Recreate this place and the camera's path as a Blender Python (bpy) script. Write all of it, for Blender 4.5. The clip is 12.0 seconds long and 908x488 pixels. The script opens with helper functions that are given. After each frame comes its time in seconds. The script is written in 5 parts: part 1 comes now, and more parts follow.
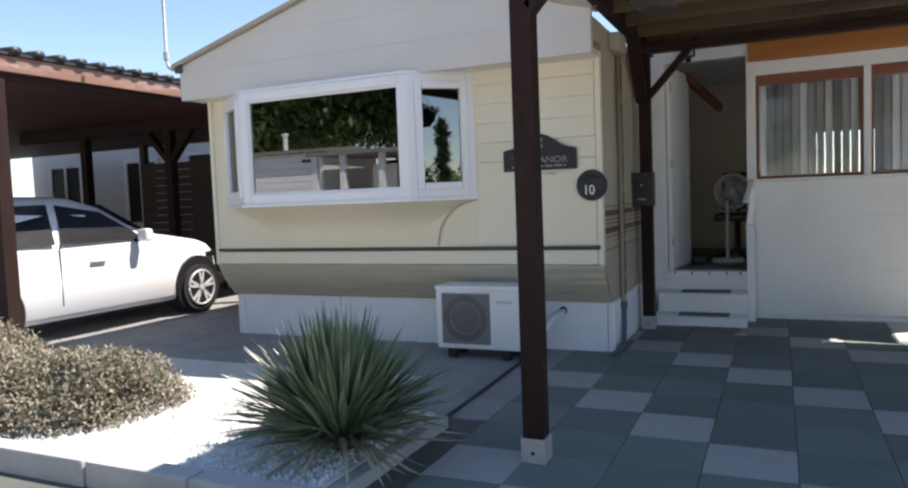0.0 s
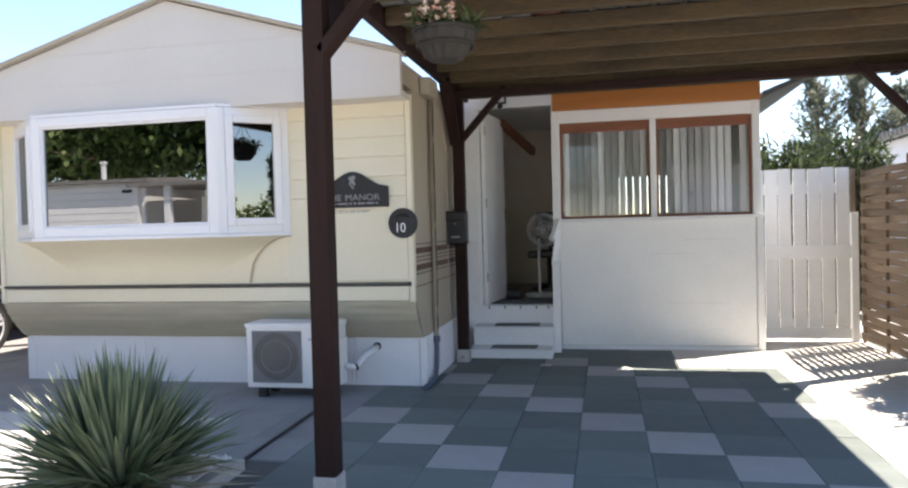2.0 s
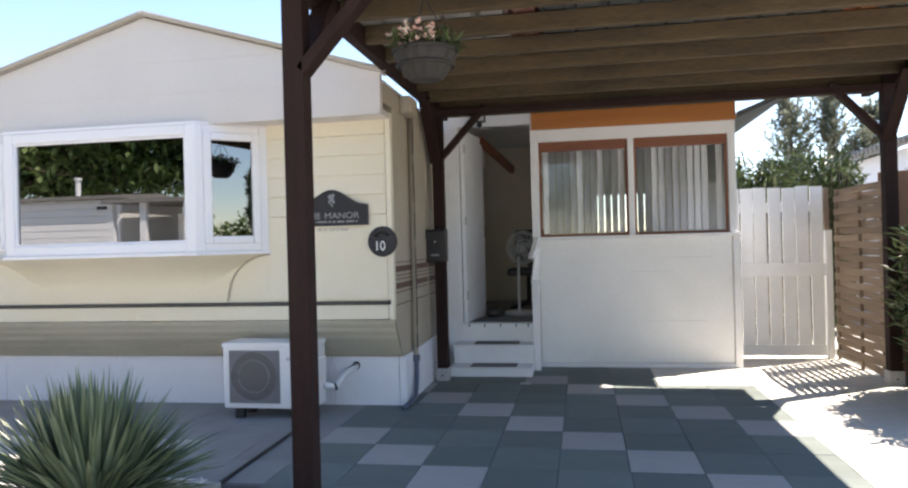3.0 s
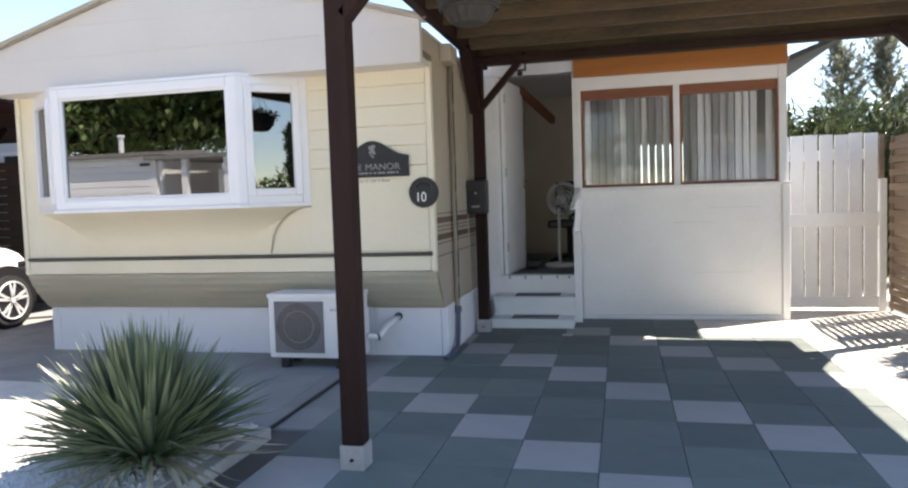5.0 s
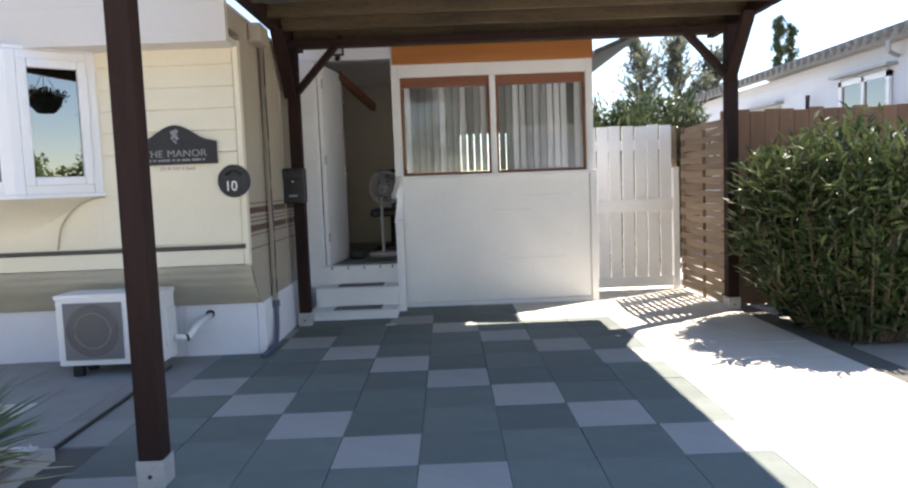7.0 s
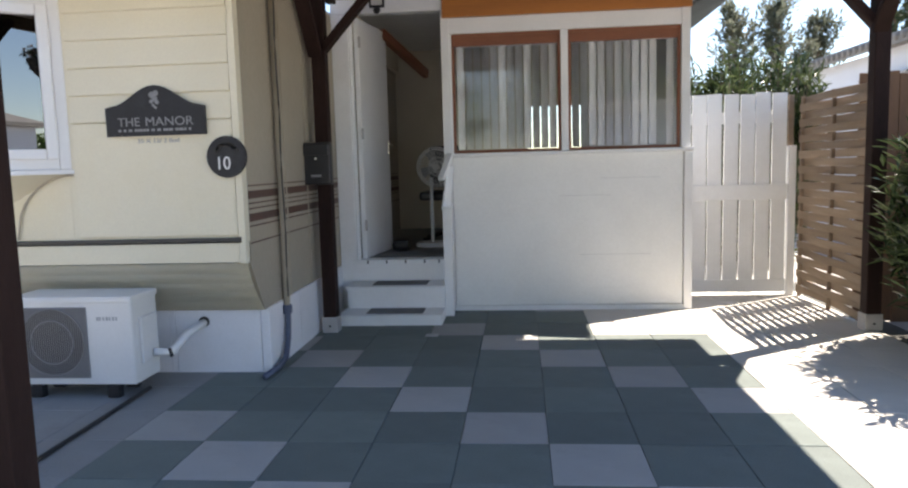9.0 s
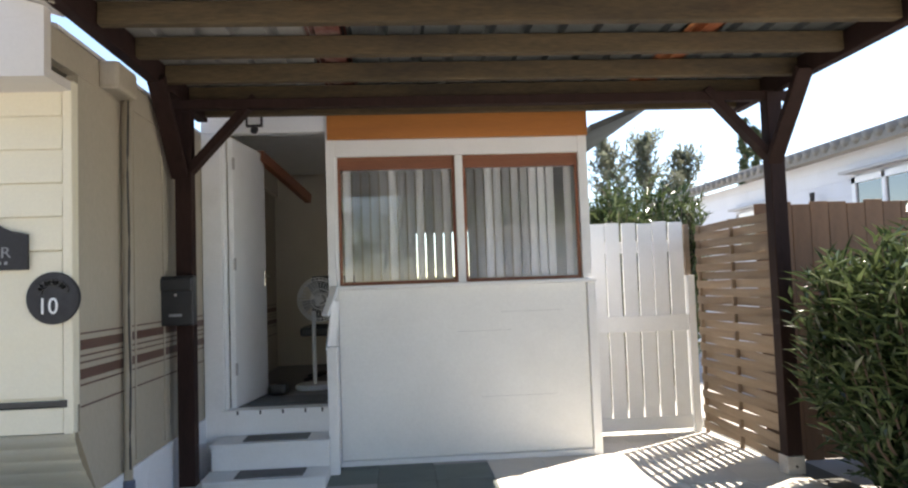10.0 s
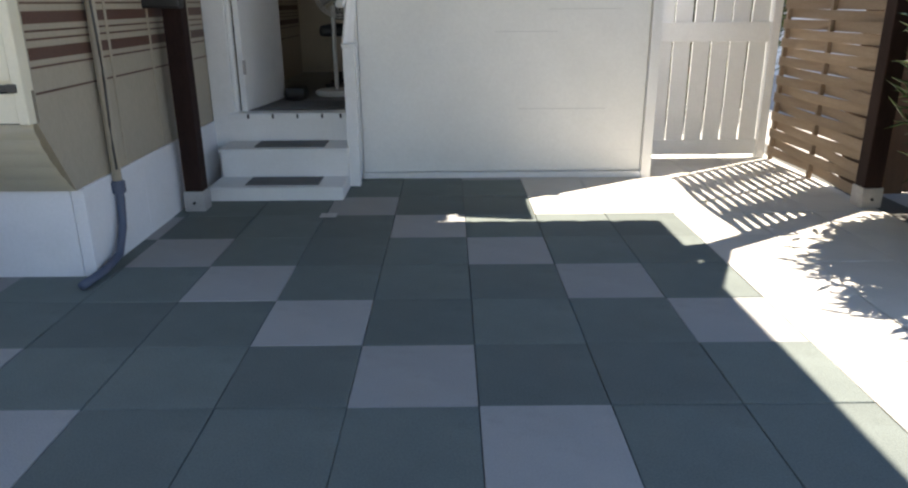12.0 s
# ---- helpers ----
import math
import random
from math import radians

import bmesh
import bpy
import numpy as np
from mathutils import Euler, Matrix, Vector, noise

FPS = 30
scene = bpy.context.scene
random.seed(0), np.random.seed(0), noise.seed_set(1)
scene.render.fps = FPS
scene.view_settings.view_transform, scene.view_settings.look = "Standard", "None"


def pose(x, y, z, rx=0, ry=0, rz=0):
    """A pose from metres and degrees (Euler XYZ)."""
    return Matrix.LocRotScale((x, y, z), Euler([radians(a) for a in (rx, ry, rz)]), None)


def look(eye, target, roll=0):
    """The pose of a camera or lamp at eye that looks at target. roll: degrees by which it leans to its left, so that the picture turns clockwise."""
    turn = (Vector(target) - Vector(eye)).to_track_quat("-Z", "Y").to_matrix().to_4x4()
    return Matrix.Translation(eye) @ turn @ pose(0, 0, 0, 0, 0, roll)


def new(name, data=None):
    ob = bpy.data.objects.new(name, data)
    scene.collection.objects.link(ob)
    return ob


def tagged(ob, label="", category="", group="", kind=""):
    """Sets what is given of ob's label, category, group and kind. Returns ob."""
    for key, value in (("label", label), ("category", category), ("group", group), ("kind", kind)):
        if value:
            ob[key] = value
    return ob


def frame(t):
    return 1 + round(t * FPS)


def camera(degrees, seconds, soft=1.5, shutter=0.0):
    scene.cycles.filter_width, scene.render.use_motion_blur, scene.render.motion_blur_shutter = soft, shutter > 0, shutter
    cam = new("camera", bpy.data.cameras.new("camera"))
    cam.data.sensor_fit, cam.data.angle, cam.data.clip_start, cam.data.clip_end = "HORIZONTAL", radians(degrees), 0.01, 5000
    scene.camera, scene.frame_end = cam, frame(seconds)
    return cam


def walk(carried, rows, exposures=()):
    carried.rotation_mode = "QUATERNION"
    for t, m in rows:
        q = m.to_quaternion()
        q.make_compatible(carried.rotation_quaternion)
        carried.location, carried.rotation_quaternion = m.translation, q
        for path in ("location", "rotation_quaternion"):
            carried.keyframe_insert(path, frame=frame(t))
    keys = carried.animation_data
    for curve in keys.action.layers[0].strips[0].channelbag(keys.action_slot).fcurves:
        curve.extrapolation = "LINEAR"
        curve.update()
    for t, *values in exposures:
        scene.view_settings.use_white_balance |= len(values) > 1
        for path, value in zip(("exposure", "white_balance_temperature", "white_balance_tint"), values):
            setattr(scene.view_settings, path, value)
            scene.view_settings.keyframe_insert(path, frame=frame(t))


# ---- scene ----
cam = camera(64.5, 12.0, soft=2.2)
PATH = [
    (0, (-0.045, -4.421, 1.23), (-0.869, -2.603, 1.105), -2.2),
    (0.5, (-0.004, -4.437, 1.219), (-0.582, -2.527, 1.085), -2.8),
    (1, (0.094, -4.432, 1.244), (-0.414, -2.499, 1.184), -1.1),
    (1.5, (0.175, -4.445, 1.242), (-0.343, -2.514, 1.194), -1.4),
    (2, (0.196, -4.412, 1.241), (-0.216, -2.455, 1.198), -1.5),
    (2.5, (0.198, -4.406, 1.249), (-0.134, -2.434, 1.251), -1.4),
    (4.5, (0.138, -4.397, 1.255), (-0.334, -2.454, 1.239), -2.1),
    (5, (0.141, -4.376, 1.223), (-0.314, -2.433, 1.103), -1.9),
    (5.5, (0.13, -4.369, 1.221), (-0.301, -2.42, 1.09), -1.5),
    (6, (0.134, -4.353, 1.213), (-0.221, -2.39, 1.063), -1.5),
    (6.5, (0.161, -4.327, 1.222), (0.027, -2.338, 1.056), -1.9),
    (7, (0.195, -4.247, 1.215), (0.207, -2.254, 1.048), -2.2),
    (9, (0.308, -3.03, 1.213), (0.12, -1.051, 0.995), -1.6),
    (9.5, (0.289, -2.664, 1.227), (0.198, -0.685, 0.947), -1.0),
    (10, (0.225, -2.449, 1.293), (0.371, -0.457, 1.404), -2.0),
    (10.5, (0.335, -2.415, 1.323), (0.462, -0.436, 1.582), -1.4),
    (11, (0.391, -2.302, 1.232), (0.461, -0.31, 1.071), -0.5),
    (11.5, (0.362, -2.061, 1.126), (0.489, -0.141, 0.583), -0.2),
    (12, (0.332, -1.846, 1.124), (0.34, 0.049, 0.485), -0.4),
]
walk(cam, [(t, look(eye, target, roll)) for t, eye, target, roll in PATH], [(0.0, 0.9, 6750, 14), (0.5, 1.25, 6900, 15), (1.5, 1.52, 7000, 16), (5.0, 1.55, 7050, 16), (6.0, 1.65, 7100, 16), (7.0, 1.6, 7050, 16), (9.0, 1.45, 7000, 16), (10.5, 1.78, 7100, 14), (11.0, 1.83, 7050, 14), (11.5, 1.64, 7100, 13), (12.0, 1.5, 7100, 13)])

# ---- world and light ----
world = bpy.data.worlds.new("world")
scene.world = world
world.use_nodes = True
_wn = world.node_tree.nodes
_sky = _wn.new("ShaderNodeTexSky")
_sky.sky_type = 'NISHITA'
_sky.sun_disc = False
_sky.dust_density = 0.0
_sky.ozone_density = 3.0
SUN_FROM = Vector((0.53, 0.345, 1.0)).normalized()
_sky.sun_elevation = math.asin(SUN_FROM.z)
_sky.sun_rotation = math.atan2(SUN_FROM.x, SUN_FROM.y)
_wn["Background"].inputs["Strength"].default_value = 0.125
world.node_tree.links.new(_sky.outputs[0], _wn["Background"].inputs["Color"])
sun = new("sun", bpy.data.lights.new("sun", 'SUN'))
sun.data.energy = 5.0
sun.data.angle = radians(0.5)
sun.data.color = (1.0, 0.95, 0.87)
sun.matrix_basis = look(SUN_FROM * 30, (0, 0, 0))


# ---- materials ----
def mat(name, base, rough=0.6, var=0.12, scale=6.0, fine=60.0, bump=0.15, metal=0.0, dirt=None, dirt_amount=0.3, stretch=(1, 1, 1), per_object=0.0, spec=0.5):
    m = bpy.data.materials.new(name)
    m.use_nodes = True
    n, l = m.node_tree.nodes, m.node_tree.links
    b = n["Principled BSDF"]
    co = n.new("ShaderNodeTexCoord")
    mp = n.new("ShaderNodeMapping")
    mp.inputs["Scale"].default_value = stretch
    l.new(co.outputs["Object"], mp.inputs["Vector"])
    big = n.new("ShaderNodeTexNoise")
    big.inputs["Scale"].default_value = scale
    big.inputs["Detail"].default_value = 5
    sm = n.new("ShaderNodeTexNoise")
    sm.inputs["Scale"].default_value = fine
    sm.inputs["Detail"].default_value = 4
    l.new(mp.outputs[0], big.inputs["Vector"])
    l.new(mp.outputs[0], sm.inputs["Vector"])
    add = n.new("ShaderNodeMath")
    add.operation = 'ADD'
    l.new(big.outputs["Fac"], add.inputs[0])
    l.new(sm.outputs["Fac"], add.inputs[1])
    val = n.new("ShaderNodeMapRange")
    val.inputs["From Min"].default_value = 0.6
    val.inputs["From Max"].default_value = 1.4
    val.inputs["To Min"].default_value = 1 - var
    val.inputs["To Max"].default_value = 1 + var
    l.new(add.outputs[0], val.inputs["Value"])
    hsv = n.new("ShaderNodeHueSaturation")
    hsv.inputs["Color"].default_value = (*base, 1)
    last = val.outputs[0]
    if per_object:
        info = n.new("ShaderNodeObjectInfo")
        mr = n.new("ShaderNodeMapRange")
        mr.inputs["To Min"].default_value = 1 - per_object
        mr.inputs["To Max"].default_value = 1 + per_object
        l.new(info.outputs["Random"], mr.inputs["Value"])
        mu = n.new("ShaderNodeMath")
        mu.operation = 'MULTIPLY'
        l.new(last, mu.inputs[0])
        l.new(mr.outputs[0], mu.inputs[1])
        last = mu.outputs[0]
    l.new(last, hsv.inputs["Value"])
    col = hsv.outputs[0]
    if dirt:
        st = n.new("ShaderNodeTexNoise")
        st.inputs["Scale"].default_value = scale * 0.45
        st.inputs["Detail"].default_value = 8
        st.inputs["Roughness"].default_value = 0.7
        l.new(mp.outputs[0], st.inputs["Vector"])
        ramp = n.new("ShaderNodeMapRange")
        ramp.inputs["From Min"].default_value = 0.5
        ramp.inputs["From Max"].default_value = 0.72
        ramp.inputs["To Max"].default_value = dirt_amount
        l.new(st.outputs["Fac"], ramp.inputs["Value"])
        mix = n.new("ShaderNodeMix")
        mix.data_type = 'RGBA'
        mix.inputs[7].default_value = (*dirt, 1)
        l.new(ramp.outputs[0], mix.inputs[0])
        l.new(col, mix.inputs[6])
        col = mix.outputs[2]
    l.new(col, b.inputs["Base Color"])
    b.inputs["Roughness"].default_value = rough
    b.inputs["Metallic"].default_value = metal
    b.inputs["Specular IOR Level"].default_value = spec
    if bump:
        bp = n.new("ShaderNodeBump")
        bp.inputs["Strength"].default_value = bump
        bp.inputs["Distance"].default_value = 0.004
        l.new(sm.outputs["Fac"], bp.inputs["Height"])
        l.new(bp.outputs[0], b.inputs["Normal"])
    return m


def glass(name, tint, ior=2.0):
    m = bpy.data.materials.new(name)
    m.use_nodes = True
    n, l = m.node_tree.nodes, m.node_tree.links
    n.remove(n["Principled BSDF"])
    tr = n.new("ShaderNodeBsdfTransparent")
    tr.inputs[0].default_value = (*tint, 1)
    gl = n.new("ShaderNodeBsdfGlossy")
    gl.inputs["Roughness"].default_value = 0.004
    fr = n.new("ShaderNodeFresnel")
    fr.inputs[0].default_value = ior
    mx = n.new("ShaderNodeMixShader")
    l.new(fr.outputs[0], mx.inputs[0])
    l.new(tr.outputs[0], mx.inputs[1])
    l.new(gl.outputs[0], mx.inputs[2])
    l.new(mx.outputs[0], n["Material Output"].inputs[0])
    return m


def leafy(name, base, tip, rough=0.5, through_=0.0):
    """Leaves that differ one by one between two greens."""
    m = bpy.data.materials.new(name)
    m.use_nodes = True
    n, l = m.node_tree.nodes, m.node_tree.links
    b = n["Principled BSDF"]
    g = n.new("ShaderNodeNewGeometry")
    mix = n.new("ShaderNodeMix")
    mix.data_type = 'RGBA'
    mix.inputs[6].default_value = (*base, 1)
    mix.inputs[7].default_value = (*tip, 1)
    l.new(g.outputs["Random Per Island"], mix.inputs[0])
    l.new(mix.outputs[2], b.inputs["Base Color"])
    b.inputs["Roughness"].default_value = rough
    if through_:
        tl = n.new("ShaderNodeBsdfTranslucent")
        bright = n.new("ShaderNodeHueSaturation")
        bright.inputs["Value"].default_value = 1.6
        l.new(mix.outputs[2], bright.inputs["Color"])
        l.new(bright.outputs[0], tl.inputs["Color"])
        ms = n.new("ShaderNodeMixShader")
        ms.inputs[0].default_value = through_
        l.new(b.outputs[0], ms.inputs[1])
        l.new(tl.outputs[0], ms.inputs[2])
        l.new(ms.outputs[0], n["Material Output"].inputs[0])
    return m


CREAM = mat("cream_cladding", (0.79, 0.73, 0.565), 0.45, 0.05, 2.5, 90, 0.08, dirt=(0.76, 0.67, 0.45), dirt_amount=0.5)
# Cream lightened in colour to offset the shade on the down-facing slope.
CREAM_LOW = mat("lightened_ribbed_cladding", (0.88, 0.82, 0.65), 0.4, 0.07, 3, 90, 0.08, dirt=(0.74, 0.67, 0.50), dirt_amount=0.5, stretch=(0.5, 1, 4))
FASCIA = mat("off_white_fascia", (0.64, 0.605, 0.555), 0.45, 0.04, 2, 80, 0.06, dirt=(0.60, 0.56, 0.49), dirt_amount=0.35)
# Darker than the cream front; dim carport light is partly in this colour.
SIDE = mat("dimmed_side_cladding", (0.41, 0.36, 0.275), 0.5, 0.1, 2, 70, 0.1, dirt=(0.37, 0.31, 0.23), dirt_amount=0.4, stretch=(1, 1, 0.5))
SKIRT = mat("white_skirting_paint", (0.82, 0.82, 0.84), 0.5, 0.05, 3, 70, 0.1, dirt=(0.62, 0.62, 0.62), dirt_amount=0.3)
UPVC = mat("white_pvc", (0.83, 0.83, 0.83), 0.3, 0.02, 3, 60, 0.03)
WHITE = mat("white_wood_paint", (0.86, 0.865, 0.855), 0.5, 0.05, 3, 90, 0.15, dirt=(0.66, 0.66, 0.62), dirt_amount=0.35, per_object=0.03)
PANEL = mat("white_boarding_paint", (0.86, 0.865, 0.84), 0.5, 0.05, 2.2, 60, 0.2, dirt=(0.76, 0.77, 0.74), dirt_amount=0.45)
STRIPE = mat("dark_trim_strip", (0.06, 0.055, 0.05), 0.5, 0.15, 6, 80, 0.1)
BROWN_STRIPE = mat("brown_stripe_film", (0.10, 0.045, 0.03), 0.5, 0.15, 6, 80, 0.05)
POSTWOOD = mat("dark_stained_wood", (0.027, 0.0135, 0.011), 0.75, 0.3, 5, 50, 0.3, dirt=(0.042, 0.023, 0.018), dirt_amount=0.6, stretch=(3, 3, 0.5), spec=0.2)
JOIST = mat("greenish_treated_wood", (0.082, 0.056, 0.026), 0.75, 0.55, 4, 45, 0.4, dirt=(0.025, 0.018, 0.013), dirt_amount=0.8, stretch=(0.4, 3, 3))
SHEET = mat("weathered_galvanised_sheet", (0.09, 0.102, 0.102), 0.6, 0.35, 3, 60, 0.1, metal=0.1, dirt=(0.045, 0.045, 0.045), dirt_amount=0.7)
SHEET_PALE = mat("pale_grey_sheet", (0.30, 0.295, 0.27), 0.6, 0.15, 3, 60, 0.1, dirt=(0.20, 0.19, 0.17), dirt_amount=0.6)
RUST = mat("rusty_sheet", (0.26, 0.075, 0.025), 0.85, 0.35, 5, 50, 0.3, dirt=(0.62, 0.32, 0.12), dirt_amount=0.8, stretch=(3, 0.5, 1))
RUST_RED = mat("red_painted_rusty_sheet", (0.16, 0.04, 0.025), 0.8, 0.3, 5, 50, 0.3, dirt=(0.45, 0.40, 0.36), dirt_amount=0.8)
STEEL = mat("galvanised_steel", (0.50, 0.49, 0.48), 0.5, 0.12, 8, 70, 0.1, metal=0.4, dirt=(0.35, 0.30, 0.28), dirt_amount=0.5)
PAVER = mat("dark_grey_paver", (0.153, 0.180, 0.166), 0.85, 0.25, 3, 160, 0.5, dirt=(0.082, 0.094, 0.082), dirt_amount=0.8, per_object=0.15)
PAVER_L = mat("pale_paver", (0.365, 0.36, 0.345), 0.85, 0.10, 5, 160, 0.5, dirt=(0.24, 0.225, 0.215), dirt_amount=0.6, per_object=0.08)
PAVER_B = mat("beige_and_sun_lightened_paver", (0.64, 0.61, 0.55), 0.85, 0.10, 4, 160, 0.5, dirt=(0.36, 0.33, 0.28), dirt_amount=0.5, per_object=0.06)
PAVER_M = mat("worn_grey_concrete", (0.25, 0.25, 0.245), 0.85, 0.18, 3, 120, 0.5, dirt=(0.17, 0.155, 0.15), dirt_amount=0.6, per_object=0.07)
JOINT = mat("paver_bedding", (0.11, 0.11, 0.10), 0.95, 0.2, 5, 100, 0.5)
ASPHALT = mat("road_concrete", (0.42, 0.40, 0.37), 0.9, 0.12, 3, 200, 0.6, dirt=(0.2, 0.19, 0.18), dirt_amount=0.5)
KERB = mat("kerb_concrete", (0.46, 0.44, 0.41), 0.9, 0.12, 4, 90, 0.5, dirt=(0.28, 0.26, 0.23), dirt_amount=0.6)
GRAVEL = mat("white_gravel", (0.66, 0.65, 0.63), 0.85, 0.15, 10, 100, 0.3)
ORANGE = mat("varnished_orange_wood", (0.46, 0.17, 0.035), 0.4, 0.14, 3, 50, 0.12, dirt=(0.32, 0.11, 0.03), dirt_amount=0.5, stretch=(0.3, 1, 4))
BROWNWOOD = mat("brown_window_wood", (0.24, 0.085, 0.04), 0.5, 0.2, 4, 50, 0.15, stretch=(0.4, 1, 4))
FABRIC = mat("white_blind_fabric", (0.90, 0.89, 0.89), 0.8, 0.05, 8, 200, 0.2, per_object=0.06)
INNER = mat("cream_interior_wall", (0.68, 0.62, 0.50), 0.7, 0.06, 3, 60, 0.05)
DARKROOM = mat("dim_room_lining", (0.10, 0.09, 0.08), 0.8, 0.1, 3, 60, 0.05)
INFLOOR = mat("dark_lino", (0.20, 0.19, 0.18), 0.5, 0.15, 5, 60, 0.1)
BLACK = mat("black_plastic_and_dark_rooms", (0.018, 0.018, 0.02), 0.4, 0.2, 8, 80, 0.1)
SLATE = mat("dark_slate_sign", (0.016, 0.016, 0.019), 0.55, 0.35, 12, 90, 0.25, dirt=(0.045, 0.045, 0.05), dirt_amount=0.6)
LETTER = mat("worn_silver_lettering", (0.26, 0.26, 0.265), 0.5, 0.25, 30, 120, 0.05)
LETTER_W = mat("white_number_paint", (0.85, 0.85, 0.83), 0.5, 0.03, 10, 80, 0.02)
ACWHITE = mat("white_enamel", (0.80, 0.79, 0.77), 0.35, 0.03, 3, 60, 0.04, dirt=(0.66, 0.64, 0.60), dirt_amount=0.25)
ACGREY = mat("grey_fan_grille", (0.27, 0.26, 0.26), 0.5, 0.1, 8, 80, 0.05)
GREYPLASTIC = mat("grey_plastic", (0.42, 0.42, 0.42), 0.5, 0.08, 6, 80, 0.05)
GREYMAT = mat("grey_step_mat", (0.17, 0.17, 0.17), 0.95, 0.2, 10, 200, 0.5)
BLUEGREY = mat("blue_grey_hose", (0.08, 0.10, 0.15), 0.45, 0.1, 8, 80, 0.05)
WOVEN = mat("woven_wood_slat", (0.29, 0.215, 0.15), 0.75, 0.2, 5, 60, 0.3, dirt=(0.22, 0.14, 0.08), dirt_amount=0.6, stretch=(1, 0.4, 4), per_object=0.22)
FENCEWOOD = mat("brown_fence_board", (0.22, 0.115, 0.06), 0.75, 0.2, 4, 60, 0.3, dirt=(0.12, 0.07, 0.04), dirt_amount=0.5, stretch=(4, 4, 0.4), per_object=0.15)
DARKFENCE = mat("dark_brown_slat", (0.045, 0.025, 0.02), 0.7, 0.25, 5, 60, 0.2, stretch=(0.4, 4, 4), per_object=0.15)
REDWOOD = mat("reddish_fascia_wood", (0.25, 0.13, 0.09), 0.7, 0.2, 4, 50, 0.25, dirt=(0.62, 0.52, 0.45), dirt_amount=0.7, stretch=(1, 0.6, 3))
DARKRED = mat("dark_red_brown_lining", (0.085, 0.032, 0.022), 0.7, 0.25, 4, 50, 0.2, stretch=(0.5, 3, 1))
BLACKTILE = mat("black_roof_tile", (0.03, 0.03, 0.035), 0.5, 0.15, 6, 60, 0.1)
HOUSEWHITE = mat("white_house_siding", (0.66, 0.68, 0.72), 0.6, 0.05, 2, 50, 0.1, dirt=(0.54, 0.55, 0.57), dirt_amount=0.5)
ROOFGREY = mat("grey_roof_tile", (0.22, 0.21, 0.19), 0.8, 0.25, 4, 50, 0.3)
CARPAINT = mat("white_car_paint", (0.84, 0.84, 0.84), 0.18, 0.01, 2, 40, 0.0)
TYRE = mat("tyre_rubber", (0.02, 0.02, 0.02), 0.85, 0.2, 10, 80, 0.2)
ALLOY = mat("alloy_wheel", (0.70, 0.70, 0.71), 0.35, 0.05, 10, 80, 0.0, metal=0.3)
CHROME = mat("chrome", (0.75, 0.75, 0.76), 0.15, 0.03, 10, 80, 0.0, metal=1.0)
WICKER = mat("dark_wicker", (0.03, 0.027, 0.022), 0.7, 0.3, 20, 120, 0.4)
PETAL = leafy("petals", (0.85, 0.82, 0.72), (0.80, 0.42, 0.34), 0.6)
AGAVE_L = leafy("sword_leaf", (0.085, 0.125, 0.06), (0.28, 0.32, 0.19), 0.33)
DRY_L = leafy("dry_sword_leaf", (0.30, 0.26, 0.16), (0.50, 0.46, 0.34), 0.6)
SHRUB_L = leafy("dry_shrub_leaf", (0.10, 0.115, 0.06), (0.36, 0.30, 0.24), 0.8)
OLEANDER_L = leafy("oleander_leaf", (0.022, 0.040, 0.016), (0.12, 0.155, 0.062), 0.2, 0.12)
CYPRESS_L = leafy("cypress_leaf", (0.03, 0.05, 0.02), (0.08, 0.11, 0.05), 0.7)
TREE_L = leafy("tree_leaf", (0.07, 0.12, 0.035), (0.20, 0.27, 0.09), 0.6, 0.25)
CONIFER_L = leafy("conifer_leaf", (0.09, 0.105, 0.07), (0.21, 0.22, 0.16), 0.7, 0.25)
BARK = mat("bark", (0.16, 0.11, 0.075), 0.9, 0.25, 8, 60, 0.5)
WINGLASS = glass("window_glass", (0.10, 0.11, 0.12), 3.3)
PORCHGLASS = glass("porch_glass", (0.97, 0.98, 0.98), 1.45)


# ---- builders ----
def part(name, bm, material, parent=None, label="", smooth=False):
    me = bpy.data.meshes.new(name)
    bm.normal_update()
    bm.to_mesh(me)
    bm.free()
    me.materials.append(material)
    if smooth:
        me.polygons.foreach_set("use_smooth", [True] * len(me.polygons))
    ob = new(name, me)
    if parent is not None:
        ob.parent = parent
        base = parent.matrix_basis.copy()
        up = parent
        while up.parent is not None:
            base = up.parent.matrix_basis @ up.matrix_parent_inverse @ base
            up = up.parent
        ob.matrix_parent_inverse = base.inverted()
    if label:
        ob["label"] = label
    return ob


def thing(name, at, label, category, group="", kind=""):
    ob = new(name)
    ob.empty_display_size = 0.1
    ob.matrix_basis = Matrix.Translation(at)
    return tagged(ob, label, category, group, kind)


def structure(name, bm, material, label, category="", smooth=False):
    return tagged(part(name, bm, material, None, "", smooth), label, category or name.split("_")[0], kind="structure")


